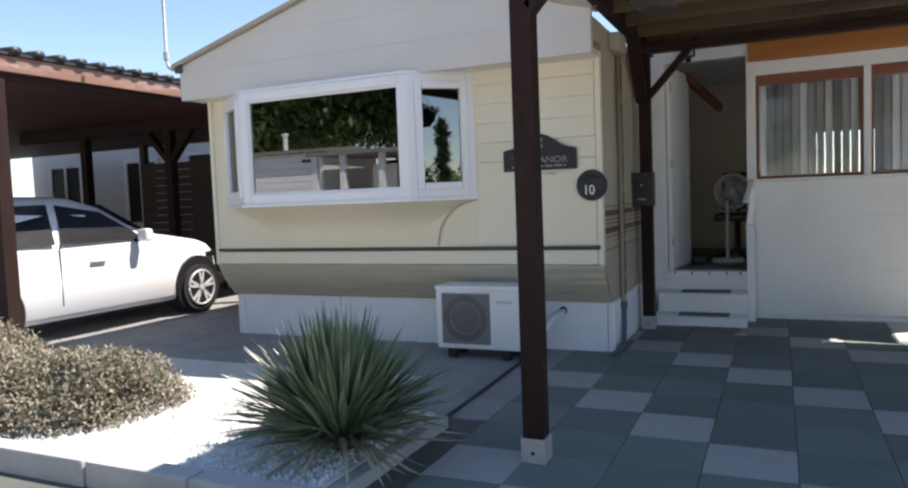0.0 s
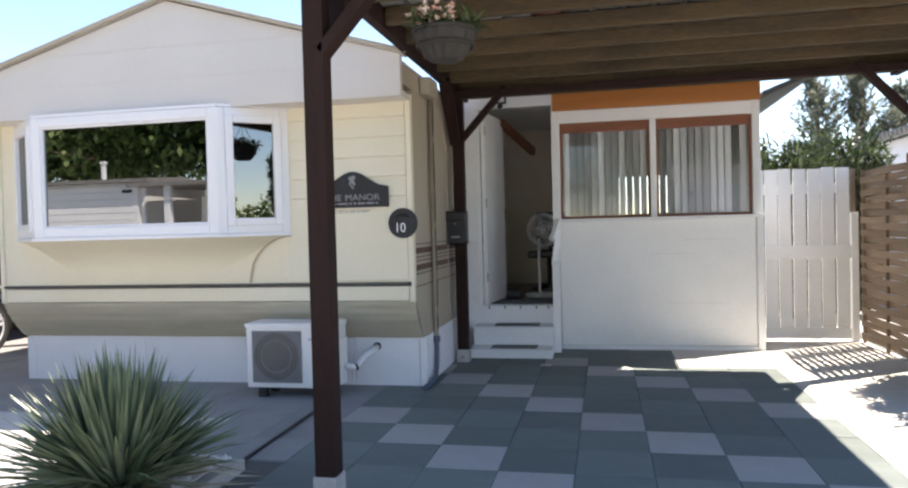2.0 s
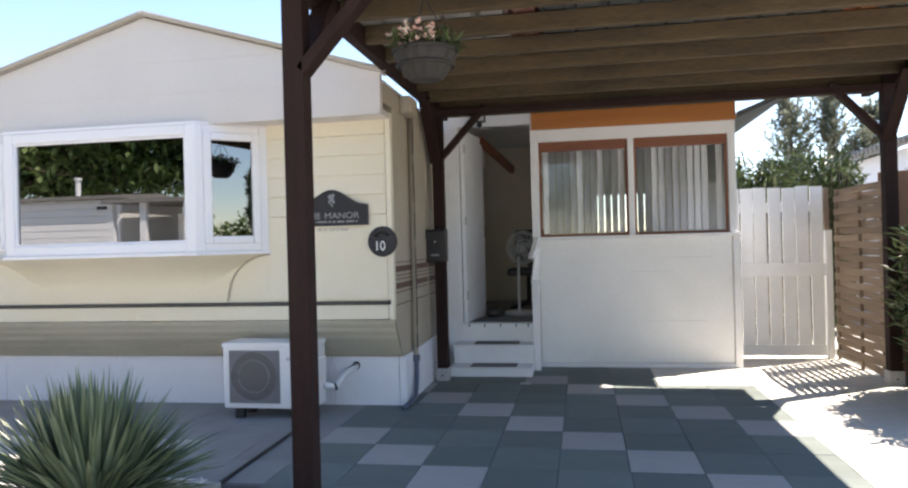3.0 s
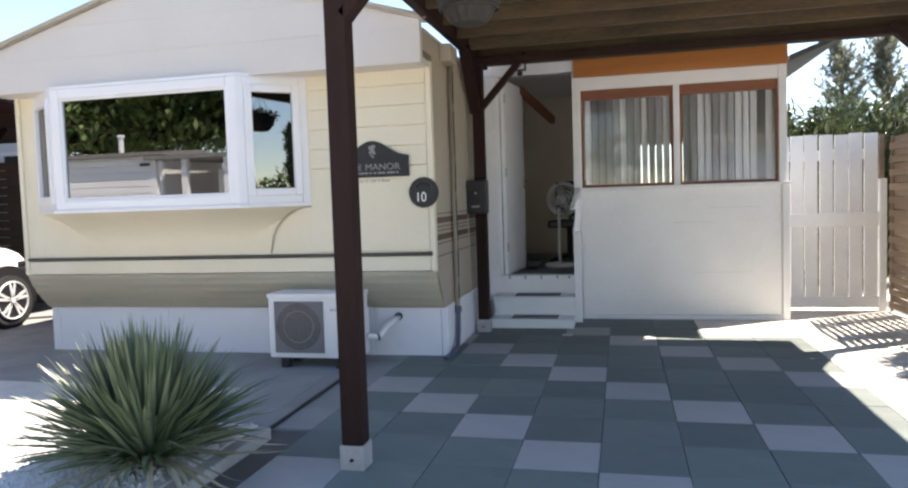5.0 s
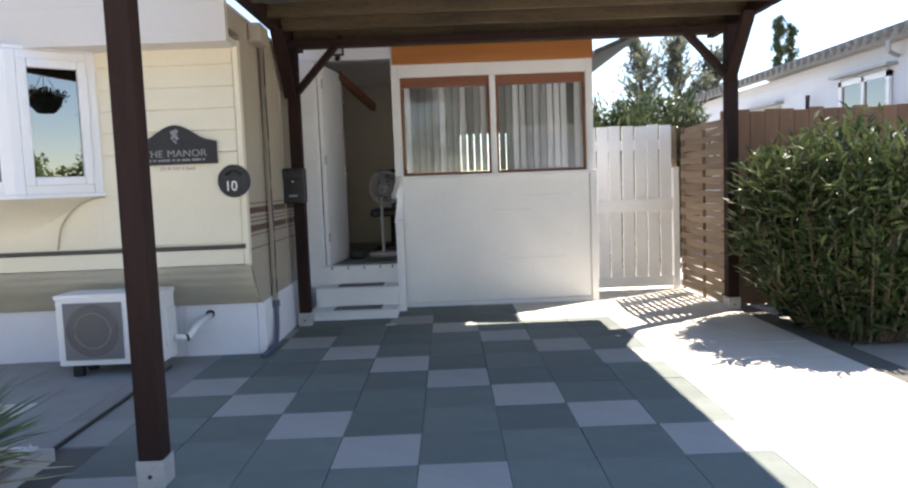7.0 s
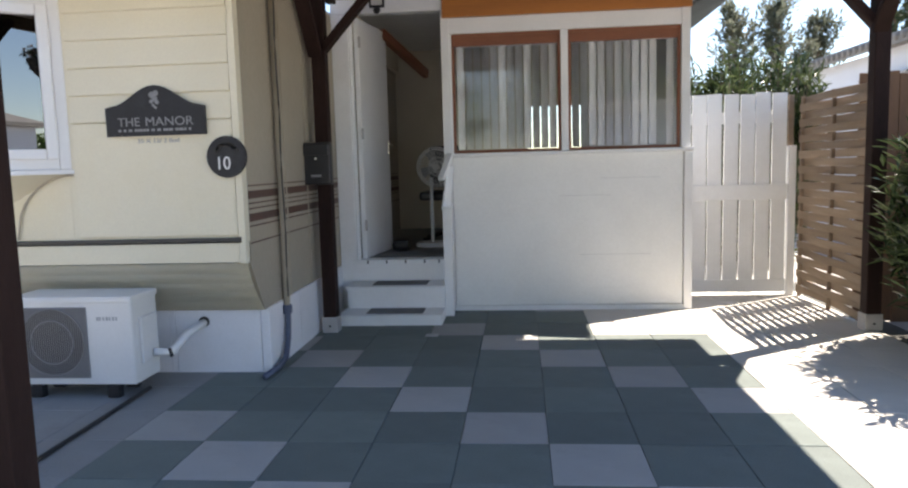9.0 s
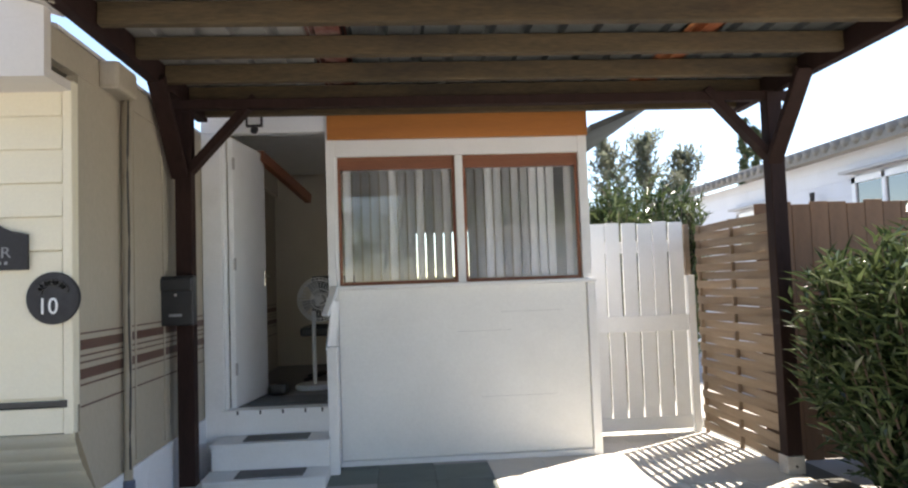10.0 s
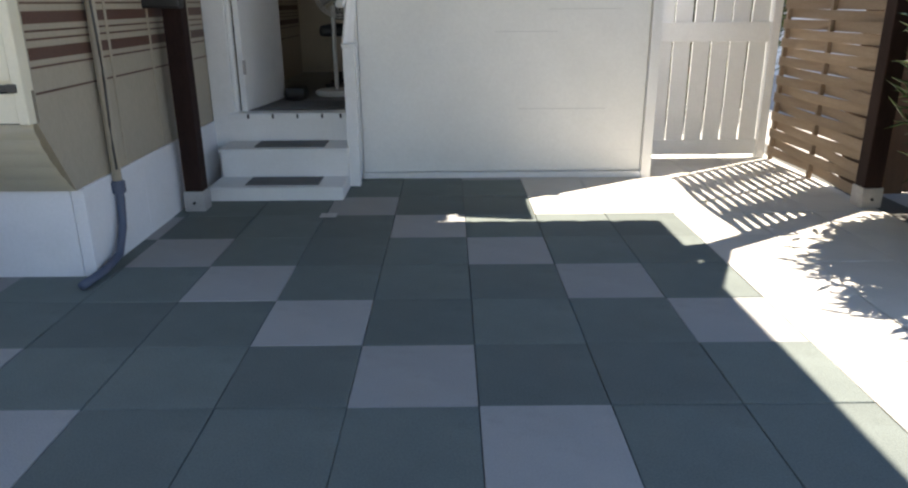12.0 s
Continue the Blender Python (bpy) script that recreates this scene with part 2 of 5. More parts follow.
def box(bm, x0, x1, y0, y1, z0, z1, bevel=0.0, m=None):
    r = bmesh.ops.create_cube(bm, size=1)
    mm = Matrix.Translation(((x0 + x1) / 2, (y0 + y1) / 2, (z0 + z1) / 2)) @ Matrix.Diagonal((x1 - x0, y1 - y0, z1 - z0, 1))
    if m is not None:
        mm = m @ mm
    bmesh.ops.transform(bm, matrix=mm, verts=r["verts"])
    if bevel:
        edges = list({e for v in r["verts"] for e in v.link_edges})
        bmesh.ops.bevel(bm, geom=edges, offset=bevel, segments=2, affect='EDGES', profile=0.6)
    return bm


def B(*a, bevel=0.0, m=None):
    return box(bmesh.new(), *a, bevel=bevel, m=m)


def bar(bm, a, b, w, h, bevel=0.0, up=(0, 0, 1)):
    """A square bar from a to b."""
    a, b = Vector(a), Vector(b)
    d = (b - a)
    z = d.normalized()
    x = Vector(up).cross(z)
    if x.length < 1e-4:
        x = Vector((1, 0, 0))
    x.normalize()
    y = z.cross(x)
    m = Matrix((x, y, z)).transposed().to_4x4()
    m.translation = (a + b) / 2
    return box(bm, -w / 2, w / 2, -h / 2, h / 2, -d.length / 2, d.length / 2, bevel, m)


def rod(bm, pts, r, seg=10, cap=True, radii=None):
    """A tube along points."""
    pts = [Vector(p) for p in pts]
    rings = []
    for i, p in enumerate(pts):
        t = (pts[min(i + 1, len(pts) - 1)] - pts[max(i - 1, 0)]).normalized()
        s = t.cross(Vector((0, 0, 1)))
        if s.length < 1e-3:
            s = t.cross(Vector((0, 1, 0)))
        s.normalize()
        u = s.cross(t)
        rr = radii[i] if radii else r
        rings.append([bm.verts.new(p + rr * (math.cos(a) * s + math.sin(a) * u)) for a in [2 * math.pi * k / seg for k in range(seg)]])
    for a, b in zip(rings, rings[1:]):
        for k in range(seg):
            bm.faces.new((a[k], a[(k + 1) % seg], b[(k + 1) % seg], b[k]))
    if cap:
        bm.faces.new(rings[0][::-1])
        bm.faces.new(rings[-1])
    return bm


def disc(bm, c, axis, r, depth, seg=32, bevel=0.0):
    """A cylinder centred on c with its axis along a direction."""
    q = Vector(axis).to_track_quat('Z', 'Y').to_matrix().to_4x4()
    q.translation = c
    res = bmesh.ops.create_cone(bm, cap_ends=True, segments=seg, radius1=r, radius2=r, depth=depth, matrix=q)
    if bevel:
        es = [e for e in {e for v in res["verts"] for e in v.link_edges} if any(len(f.verts) > 4 for f in e.link_faces)]
        bmesh.ops.bevel(bm, geom=es, offset=bevel, segments=2, affect='EDGES')
    return bm


def prism(bm, outline, a, b, axis):
    """An outline in two axes pulled from a to b along the third (0 x, 1 y, 2 z)."""
    def put(p, v):
        c = list(p)
        c.insert(axis, v)
        return c
    lo = [bm.verts.new(put(p, a)) for p in outline]
    hi = [bm.verts.new(put(p, b)) for p in outline]
    n = len(outline)
    for i in range(n):
        bm.faces.new((lo[i], lo[(i + 1) % n], hi[(i + 1) % n], hi[i]))
    bm.faces.new(lo[::-1])
    bm.faces.new(hi)
    bmesh.ops.recalc_face_normals(bm, faces=bm.faces[:])
    return bm


def loft(bm, rings, close=True):
    vs = [[bm.verts.new(p) for p in r] for r in rings]
    n = len(vs[0])
    for a, b in zip(vs, vs[1:]):
        for i in range(n if close else n - 1):
            bm.faces.new((a[i], a[(i + 1) % n], b[(i + 1) % n], b[i]))
    return vs


def frame_bars(bm, x0, x1, z0, z1, y0, y1, w, bevel=0.004, m=None):
    """A rectangular frame in the x-z plane."""
    box(bm, x0, x0 + w, y0, y1, z0, z1, bevel, m)
    box(bm, x1 - w, x1, y0, y1, z0, z1, bevel, m)
    box(bm, x0 + w, x1 - w, y0, y1, z0, z0 + w, bevel, m)
    box(bm, x0 + w, x1 - w, y0, y1, z1 - w, z1, bevel, m)
    return bm


def letters(name, text, size, m, material, parent, label="", depth=0.002, width=None):
    c = bpy.data.curves.new(name, 'FONT')
    c.body = text
    c.size = size
    c.align_x = 'CENTER'
    c.extrude = depth
    tmp = bpy.data.objects.new(name, c)
    scene.collection.objects.link(tmp)
    bpy.context.view_layer.update()
    me = bpy.data.meshes.new_from_object(tmp)
    bpy.data.objects.remove(tmp)
    bm = bmesh.new()
    bm.from_mesh(me)
    xs = [v.co.x for v in bm.verts]
    k = width / (max(xs) - min(xs)) if width else 1.0
    bmesh.ops.transform(bm, matrix=m @ Matrix.Diagonal((k, 1, 1, 1)), verts=bm.verts[:])
    return part(name, bm, material, parent, label)


def leaf(verts, faces, p, d, length, width, bend=0.15):
    """A pointed folded leaf as two quads and a tip, added to lists."""
    d = d.normalized()
    s = d.cross(Vector((0, 0, 1)))
    if s.length < 1e-3:
        s = Vector((1, 0, 0))
    s.normalize()
    up = s.cross(d)
    b = len(verts)
    mid = p + d * length * 0.5 + up * bend * length * 0.3
    tip = p + d * length - up * bend * length * 0.2
    verts += [p, mid + s * width * 0.5, tip, mid - s * width * 0.5]
    faces += [(b, b + 1, b + 2), (b, b + 2, b + 3)]


def leaf_part(name, verts, faces, material, parent, label=""):
    me = bpy.data.meshes.new(name)
    me.from_pydata([tuple(v) for v in verts], [], faces)
    me.materials.append(material)
    ob = new(name, me)
    if parent is not None:
        ob.parent = parent
        ob.matrix_parent_inverse = parent.matrix_basis.inverted()
    if label:
        ob["label"] = label
    return ob


def rand_dir(rng, zmin=-1.0):
    while True:
        v = Vector((rng.uniform(-1, 1), rng.uniform(-1, 1), rng.uniform(zmin, 1)))
        if 0.1 < v.length < 1:
            return v.normalized()


# ---- ground ----
structure("ground", B(-60, 60, -60, 60, -0.12, -0.06), ASPHALT, "pale worn concrete road and ground around the plots", "ground")

# ---- mobile home ----
CX0, CX1, FY, SKY = -4.88, -1.22, 0.84, 1.085
home = thing("mobile_home", (-3.05, 1.1, -0.02), "cream static mobile home with bay window and white skirting", "mobile home")
# front wall with an opening behind the bay
for x0, x1, z1 in ((CX0, -4.70, 2.26), (-2.23, CX1, 2.26), (-4.699, -2.231, 1.22)):
    part("front_wall", B(x0, x1, FY, FY + 0.05, 0.82, z1), CREAM, home)
# lapped boards beside the bay, each with its lower edge proud
lap = bmesh.new()
prism(lap, [(FY - 0.002, 0.0), (FY - 0.016, 0.004), (FY - 0.016, 0.02), (FY - 0.003, 0.148), (FY - 0.002, 0.148)], -2.19, -1.262, 0)
lap_ob = part("siding_board", lap, CREAM, home, "lapped cream siding board")
lap_ob.location = (0, 0, 1.50)
for k in range(1, 5):
    o = lap_ob.copy()
    scene.collection.objects.link(o)
    o.location = (0, 0, 1.50 + 0.15 * k)
part("lower_panel", B(-2.19, -1.262, FY - 0.012, FY - 0.002, 0.86, 1.495, bevel=0.003), CREAM, home, "smooth cream panel")
part("waist_panel", B(CX0 + 0.03, -1.262, FY - 0.010, FY - 0.002, 0.705, 0.815, bevel=0.003), CREAM, home)
for x in (CX0 - 0.004, -1.257):
    part("corner_trim", B(x, x + 0.04, FY - 0.022, FY + 0.03, 0.70, 2.25, bevel=0.006), CREAM, home, "cream corner trim")
part("waist_strip", B(CX0 + 0.02, -1.262, FY - 0.022, FY - 0.001, 0.822, 0.846, bevel=0.005), STRIPE, home, "dark rubber waist strip")
part("waist_strip_cap", B(-1.275, -1.24, FY - 0.026, FY - 0.018, 0.818, 0.85, bevel=0.003), STRIPE, home)
# ribbed lower front that slants back to the skirting
bm = bmesh.new()
prof = []
for i in range(41):
    t = i / 40
    rib = 0.006 * abs(math.sin(t * math.pi * 5))
    prof.append((FY + 0.005 + (SKY - FY - 0.03) * t ** 1.5 - rib, 0.70 - 0.31 * t))
rings = [[(x, y, z) for y, z in prof] for x in (CX0, CX1)]
loft(bm, rings, close=False)
bmesh.ops.solidify(bm, geom=bm.faces[:], thickness=0.015)
part("ribbed_front", bm, CREAM_LOW, home, "ribbed cream lower front, slanting back", smooth=False)
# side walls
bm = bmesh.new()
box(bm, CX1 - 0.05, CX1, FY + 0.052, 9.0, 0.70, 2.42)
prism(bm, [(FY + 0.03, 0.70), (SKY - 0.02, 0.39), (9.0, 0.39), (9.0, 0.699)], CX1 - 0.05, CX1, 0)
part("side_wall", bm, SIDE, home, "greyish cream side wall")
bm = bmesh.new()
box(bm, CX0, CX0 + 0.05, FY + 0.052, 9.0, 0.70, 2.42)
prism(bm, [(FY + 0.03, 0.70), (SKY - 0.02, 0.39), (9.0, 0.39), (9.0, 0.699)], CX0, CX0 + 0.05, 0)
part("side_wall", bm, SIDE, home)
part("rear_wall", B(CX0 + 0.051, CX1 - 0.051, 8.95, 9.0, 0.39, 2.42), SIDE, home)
# Deck and partition are coloured dark to put the unlit room's shade in.
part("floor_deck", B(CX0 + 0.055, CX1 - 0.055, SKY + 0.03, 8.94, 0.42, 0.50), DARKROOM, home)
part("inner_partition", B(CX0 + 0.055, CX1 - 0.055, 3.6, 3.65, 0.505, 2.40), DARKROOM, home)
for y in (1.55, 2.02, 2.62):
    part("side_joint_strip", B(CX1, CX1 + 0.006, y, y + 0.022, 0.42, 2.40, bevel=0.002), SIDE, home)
for z, h in ((1.055, 0.045), (0.925, 0.045)):
    part("side_stripe", B(CX1, CX1 + 0.003, FY + 0.06, 5.9, z, z + h), BROWN_STRIPE, home, "dark brown stripe")
for z in (1.125, 1.025, 0.995, 0.895, 0.80):
    part("side_line", B(CX1, CX1 + 0.0025, FY + 0.06, 5.9, z, z + 0.008), BROWN_STRIPE, home)
# fascia gable and roof
ZE, ZA, GY = 2.50, 3.04, 0.57
XL, XR, XA = -4.95, -1.215, -3.06
part("gable", prism(bmesh.new(), [(XL, 2.205), (XR, 2.205), (XR, ZE), (XA, ZA), (XL, ZE)], GY, GY + 0.06, 1), FASCIA, home, "off-white gable fascia")
part("soffit", B(XL + 0.01, XR - 0.004, GY + 0.062, FY - 0.001, 2.21, 2.25), FASCIA, home)
for z in (2.45, 2.69):
    hw = 1.84 if z < 2.5 else 1.84 * (ZA - z) / (ZA - ZE)
    part("gable_seam", B(XA - hw + 0.05, XA + hw - 0.05, GY - 0.003, GY, z, z + 0.004), FASCIA, home)
bm = bmesh.new()
prism(bm, [(XL - 0.06, ZE), (XL - 0.06, ZE + 0.035), (XA, ZA + 0.05), (XA, ZA + 0.012)], GY - 0.03, 9.05, 1)
prism(bm, [(XR + 0.02, ZE), (XR + 0.02, ZE + 0.03), (XA, ZA + 0.05), (XA, ZA + 0.012)], GY - 0.03, GY + 0.14, 1)
prism(bm, [(XR - 0.01, ZE - 0.045), (XR - 0.01, ZE - 0.025), (XA, ZA + 0.049), (XA, ZA + 0.011)], GY + 0.141, 9.05, 1)
part("roof", bm, FASCIA, home, "pale pitched roof with rolled edge")
for x0 in (XL - 0.06, XR + 0.06):
    b2 = bmesh.new()
    bar(b2, (x0, GY - 0.035, ZE + 0.008), (XA, GY - 0.035, ZA + 0.022), 0.03, 0.03, 0.008, up=(0, 1, 0))
    part("verge_trim", b2, SIDE, home)
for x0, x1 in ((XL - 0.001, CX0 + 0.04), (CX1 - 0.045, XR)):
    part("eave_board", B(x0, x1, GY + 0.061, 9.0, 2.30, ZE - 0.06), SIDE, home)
# bay window
bay_y, bx0, bx1, wx0, wx1 = 0.50, -4.24, -2.63, -4.72, -2.21
bz0, bz1 = 1.245, 2.203


def bay_ring(s, z, yb=FY + 0.01):
    """Outline of the bay drawn in by s towards the wall."""
    d = (FY - bay_y) * s
    ins = (1 - s) * 0.36
    return [(wx0 + ins, yb, z), (bx0 + ins * 0.9, FY - d, z), (bx1 - ins * 0.9, FY - d, z), (wx1 - ins, yb, z)]


bm = bmesh.new()
rings = []
for i in range(11):
    t = i / 10
    rings.append(bay_ring(t ** 2.2, 0.855 + (bz0 - 0.02 - 0.855) * t ** 0.7))
loft(bm, rings, close=False)
part("bay_underside", bm, CREAM, home, "cream curved underside of the bay", smooth=True)
part("bay_sill", prism(bmesh.new(), [(wx0 - 0.01, FY), (bx0 - 0.012, bay_y - 0.02), (bx1 + 0.012, bay_y - 0.02), (wx1 + 0.01, FY)], bz0 - 0.022, bz0 + 0.002, 2), UPVC, home)
part("bay_head", prism(bmesh.new(), [(wx0, FY), (bx0, bay_y), (bx1, bay_y), (wx1, FY)], bz1 - 0.003, bz1 + 0.02, 2), UPVC, home)
win = part("bay_window", B(bx0 + 0.075, bx1 - 0.075, bay_y, bay_y + 0.07, bz1 - 0.079, bz1 - 0.004, bevel=0.008), UPVC, home, "white bay window frame")
part("frame_rail", B(bx0 + 0.075, bx1 - 0.075, bay_y, bay_y + 0.07, bz0 + 0.002, bz0 + 0.077, bevel=0.008), UPVC, win)
for x in (bx0, bx1 - 0.075):
    part("frame_stile", B(x, x + 0.075, bay_y, bay_y + 0.07, bz0 + 0.002, bz1 - 0.004, bevel=0.008), UPVC, win)
part("bead", frame_bars(bmesh.new(), bx0 + 0.075, bx1 - 0.075, bz0 + 0.077, bz1 - 0.079, bay_y + 0.012, bay_y + 0.055, 0.018, 0.005), UPVC, win)
part("pane", B(bx0 + 0.09, bx1 - 0.09, bay_y + 0.03, bay_y + 0.036, bz0 + 0.09, bz1 - 0.09), WINGLASS, win, "dark reflecting pane")
for (ax, ay), (cx, cy) in (((bx1, bay_y), (wx1, FY)), ((wx0, FY), (bx0, bay_y))):
    L = math.hypot(cx - ax, cy - ay)
    m = pose(ax, ay, 0, 0, 0, math.degrees(math.atan2(cy - ay, cx - ax)))
    w = part("bay_side_window", frame_bars(bmesh.new(), 0.0, L, bz0 + 0.002, bz1 - 0.004, 0.0, 0.06, 0.062, 0.008, m), UPVC, home, "white side window frame")
    part("sash", frame_bars(bmesh.new(), 0.062, L - 0.062, bz0 + 0.06, bz1 - 0.06, -0.02, 0.04, 0.058, 0.01, m), UPVC, w)
    part("pane", B(0.11, L - 0.11, 0.012, 0.018, bz0 + 0.11, bz1 - 0.11, m=m), WINGLASS, w)
b2 = bmesh.new()
rod(b2, [(wx1 + 0.006 - 0.36 * (1 - t), FY - 0.014, 1.215 - 0.36 * (1 - math.sqrt(max(0.0, 1 - (1 - t) ** 2)))) for t in [i / 12 for i in range(13)]], 0.006, 6)
part("bracket_edge", b2, SIDE, home)
# skirting panels
for x0, x1 in ((CX0 - 0.005, -4.80), (-4.796, -3.70), (-3.696, -1.83), (-1.828, -1.795), (-1.792, -1.262), (-1.258, -1.205)):
    part("skirting_panel", B(x0, x1, SKY, SKY + 0.02, -0.005, 0.388, bevel=0.004), SKIRT, home, "white skirting panel")
for y0, y1 in ((SKY + 0.024, 1.70), (1.704, 2.32), (2.324, 2.95)):
    part("skirting_panel", B(CX1 - 0.008, CX1 + 0.012, y0, y1, -0.005, 0.392, bevel=0.004), SKIRT, home)
part("skirting_panel", B(CX0, CX0 + 0.02, SKY + 0.024, 8.98, -0.005, 0.388), SKIRT, home)
part("skirting_panel", B(CX1 - 0.02, CX1, 2.96, 8.98, -0.005, 0.388), SKIRT, home)
# downpipe on the side, cable and gutter box
bm = rod(bmesh.new(), [(CX1 + 0.03, 1.38, 2.36), (CX1 + 0.03, 1.375, 0.46), (CX1 + 0.03, 1.37, 0.33)], 0.021, 12)
tagged(part("downpipe", bm, SIDE, None, "", True), "cream plastic downpipe on the mobile home's side wall", "pipe")
tagged(part("gutter_box", B(CX1 + 0.004, CX1 + 0.10, 1.10, 1.36, 2.30, 2.44, bevel=0.02)
            , SIDE), "cream gutter outlet box under the eave", "gutter")
cab = bmesh.new()
rod(cab, [(CX1 + 0.055, 1.335 + 0.008 * math.sin(9 * z), z) for z in [2.32 - 0.1 * i for i in range(20)]], 0.006, 6)
tagged(part("side_cable", cab, STRIPE, None, "", True), "dark thin cable running down beside the downpipe", "cable")
hose = thing("drain_hose", (CX1 + 0.05, 1.36, 0.0), "blue-grey drain hose hanging from the downpipe", "hose")
bm = rod(bmesh.new(), [(CX1 + 0.03, 1.37, 0.36), (CX1 + 0.035, 1.365, 0.27), (CX1 + 0.04, 1.33, 0.15), (CX1 + 0.05, 1.24, 0.05), (CX1 + 0.045, 1.10, 0.024), (CX1 + 0.03, 0.92, 0.022)], 0.019, 10)
part("tube", bm, BLUEGREY, hose, smooth=True)
part("connector", disc(bmesh.new(), (CX1 + 0.03, 1.37, 0.33), (0, 0, 1), 0.032, 0.06, 16, 0.006), BLUEGREY, hose)
# mast on the far eave
mast = thing("antenna_mast", (-5.0, 0.62, 2.52), "white antenna mast clamped to the gable's eave", "mast")
part("pole", rod(bmesh.new(), [(-4.95, 0.60, 2.50), (-5.06, 0.60, 2.50), (-5.11, 0.60, 2.53), (-5.13, 0.60, 2.60), (-5.13, 0.60, 3.6)], 0.017, 10), GREYPLASTIC, mast, smooth=True)
part("clamp", B(-4.99, -4.91, 0.545, 0.569, 2.45, 2.55, bevel=0.006), STRIPE, mast)
part("collar", disc(bmesh.new(), (-5.13, 0.60, 2.63), (0, 0, 1), 0.026, 0.07, 14), GREYPLASTIC, mast)

# signs
sign = thing("house_sign", (-1.635, FY - 0.02, 1.40), "black arched house sign with worn silver lettering", "sign")
ol = [(-1.97, 1.42), (-1.40, 1.42), (-1.40, 1.575)]
for i in range(17):
    t = i / 16
    ol.append((-1.44 - 0.49 * t, 1.585 + 0.108 * (0.5 - 0.5 * math.cos(2 * math.pi * t)) ** 0.9))
ol.append((-1.97, 1.575))
part("board", prism(bmesh.new(), ol, FY - 0.034, FY - 0.018, 1), SLATE, sign)
SM = Matrix.Translation((-1.685, FY - 0.035, 0)) @ Matrix.Rotation(math.pi / 2, 4, 'X')
letters("lettering", "THE", 0.068, Matrix.Translation((-0.152, 0, 1.474)) @ SM, LETTER, sign, "silver letters", width=0.126)
letters("lettering", "MANOR", 0.068, Matrix.Translation((0.079, 0, 1.474)) @ SM, LETTER, sign, "silver letters", width=0.272)
bm = bmesh.new()
xx = -1.90
rr = random.Random(3)
while xx < -1.48:
    w = rr.uniform(0.012, 0.03)
    box(bm, xx, xx + w, FY - 0.036, FY - 0.034, 1.444, 1.458)
    xx += w + rr.choice((0.003, 0.003, 0.014))
part("small_lettering", bm, LETTER, sign)
bm = bmesh.new()
for cx, cz, r in ((-1.695, 1.64, 0.018), (-1.672, 1.65, 0.015), (-1.68, 1.62, 0.017), (-1.70, 1.605, 0.011), (-1.668, 1.60, 0.012), (-1.69, 1.585, 0.009), (-1.678, 1.572, 0.008)):
    disc(bm, (cx, FY - 0.035, cz), (0, 1, 0), r, 0.003, 9)
part("emblem", bm, LETTER, sign, "worn floral emblem")
size_l = thing("model_lettering", (-1.68, FY - 0.02, 1.375), "small grey model lettering stuck under the sign", "lettering")
letters("characters", "35 X 12/ 2 Bed", 0.034, Matrix.Translation((0.0, 0.020, 1.382)) @ SM, GREYPLASTIC, size_l, width=0.24)
num = thing("number_plaque", (-1.29, FY - 0.02, 1.18), "round dark slate plaque with white house number", "sign")
part("plate", disc(bmesh.new(), (-1.29, FY - 0.034, 1.292), (0, 1, 0), 0.114, 0.018, 40, 0.005), SLATE, num)
b2 = bmesh.new()
for k in range(9):
    a = 0.5 + k * 0.28
    disc(b2, (-1.29 + 0.062 * math.cos(a), FY - 0.045, 1.300 + 0.062 * math.sin(a)), (0, 1, 0), 0.017 - 0.003 * (k % 2), 0.006, 7)
part("relief", b2, BLACK, num, "dark leaf relief")
letters("number", "10", 0.100, Matrix.Translation((0.375, -0.01, 1.225)) @ SM, LETTER_W, num, "white number", width=0.068)

# air conditioner in front of the skirting
ac = thing("air_conditioner", (-2.12, 0.72, 0.0), "white outdoor air conditioner unit on small rubber feet", "air conditioner")
ax0, ax1, ay0, ay1, az0, az1 = -2.49, -1.785, 0.59, 0.86, 0.075, 0.557
part("casing", B(ax0, ax1, ay0, ay1, az0, az1, bevel=0.014), ACWHITE, ac)
part("lid", B(ax0 - 0.006, ax1 + 0.006, ay0 - 0.008, ay1 + 0.006, az1 - 0.03, az1 + 0.006, bevel=0.008), ACWHITE, ac)
part("grille_plate", B(ax0 + 0.05, ax0 + 0.45, ay0 - 0.006, ay0 - 0.001, az0 + 0.04, az1 - 0.05, bevel=0.002), ACGREY, ac, "grey fan grille")
bm = bmesh.new()
for i in range(34):
    x = ax0 + 0.055 + i * 0.0118
    box(bm, x, x + 0.004, ay0 - 0.012, ay0 - 0.005, az0 + 0.045, az1 - 0.055)
part("grille", bm, ACGREY, ac)
for r in (0.185, 0.12):
    bm = bmesh.new()
    rod(bm, [(ax0 + 0.25 + r * math.cos(a), ay0 - 0.014, (az0 + az1) / 2 + r * math.sin(a)) for a in [2 * math.pi * k / 36 for k in range(37)]], 0.004, 6, cap=False)
    part("grille_ring", bm, ACGREY, ac)
part("fan_opening", disc(bmesh.new(), (ax0 + 0.25, ay0 - 0.0085, (az0 + az1) / 2), (0, 1, 0), 0.18, 0.005, 40), BLACK, ac, "dark round fan opening")
bm = bmesh.new()
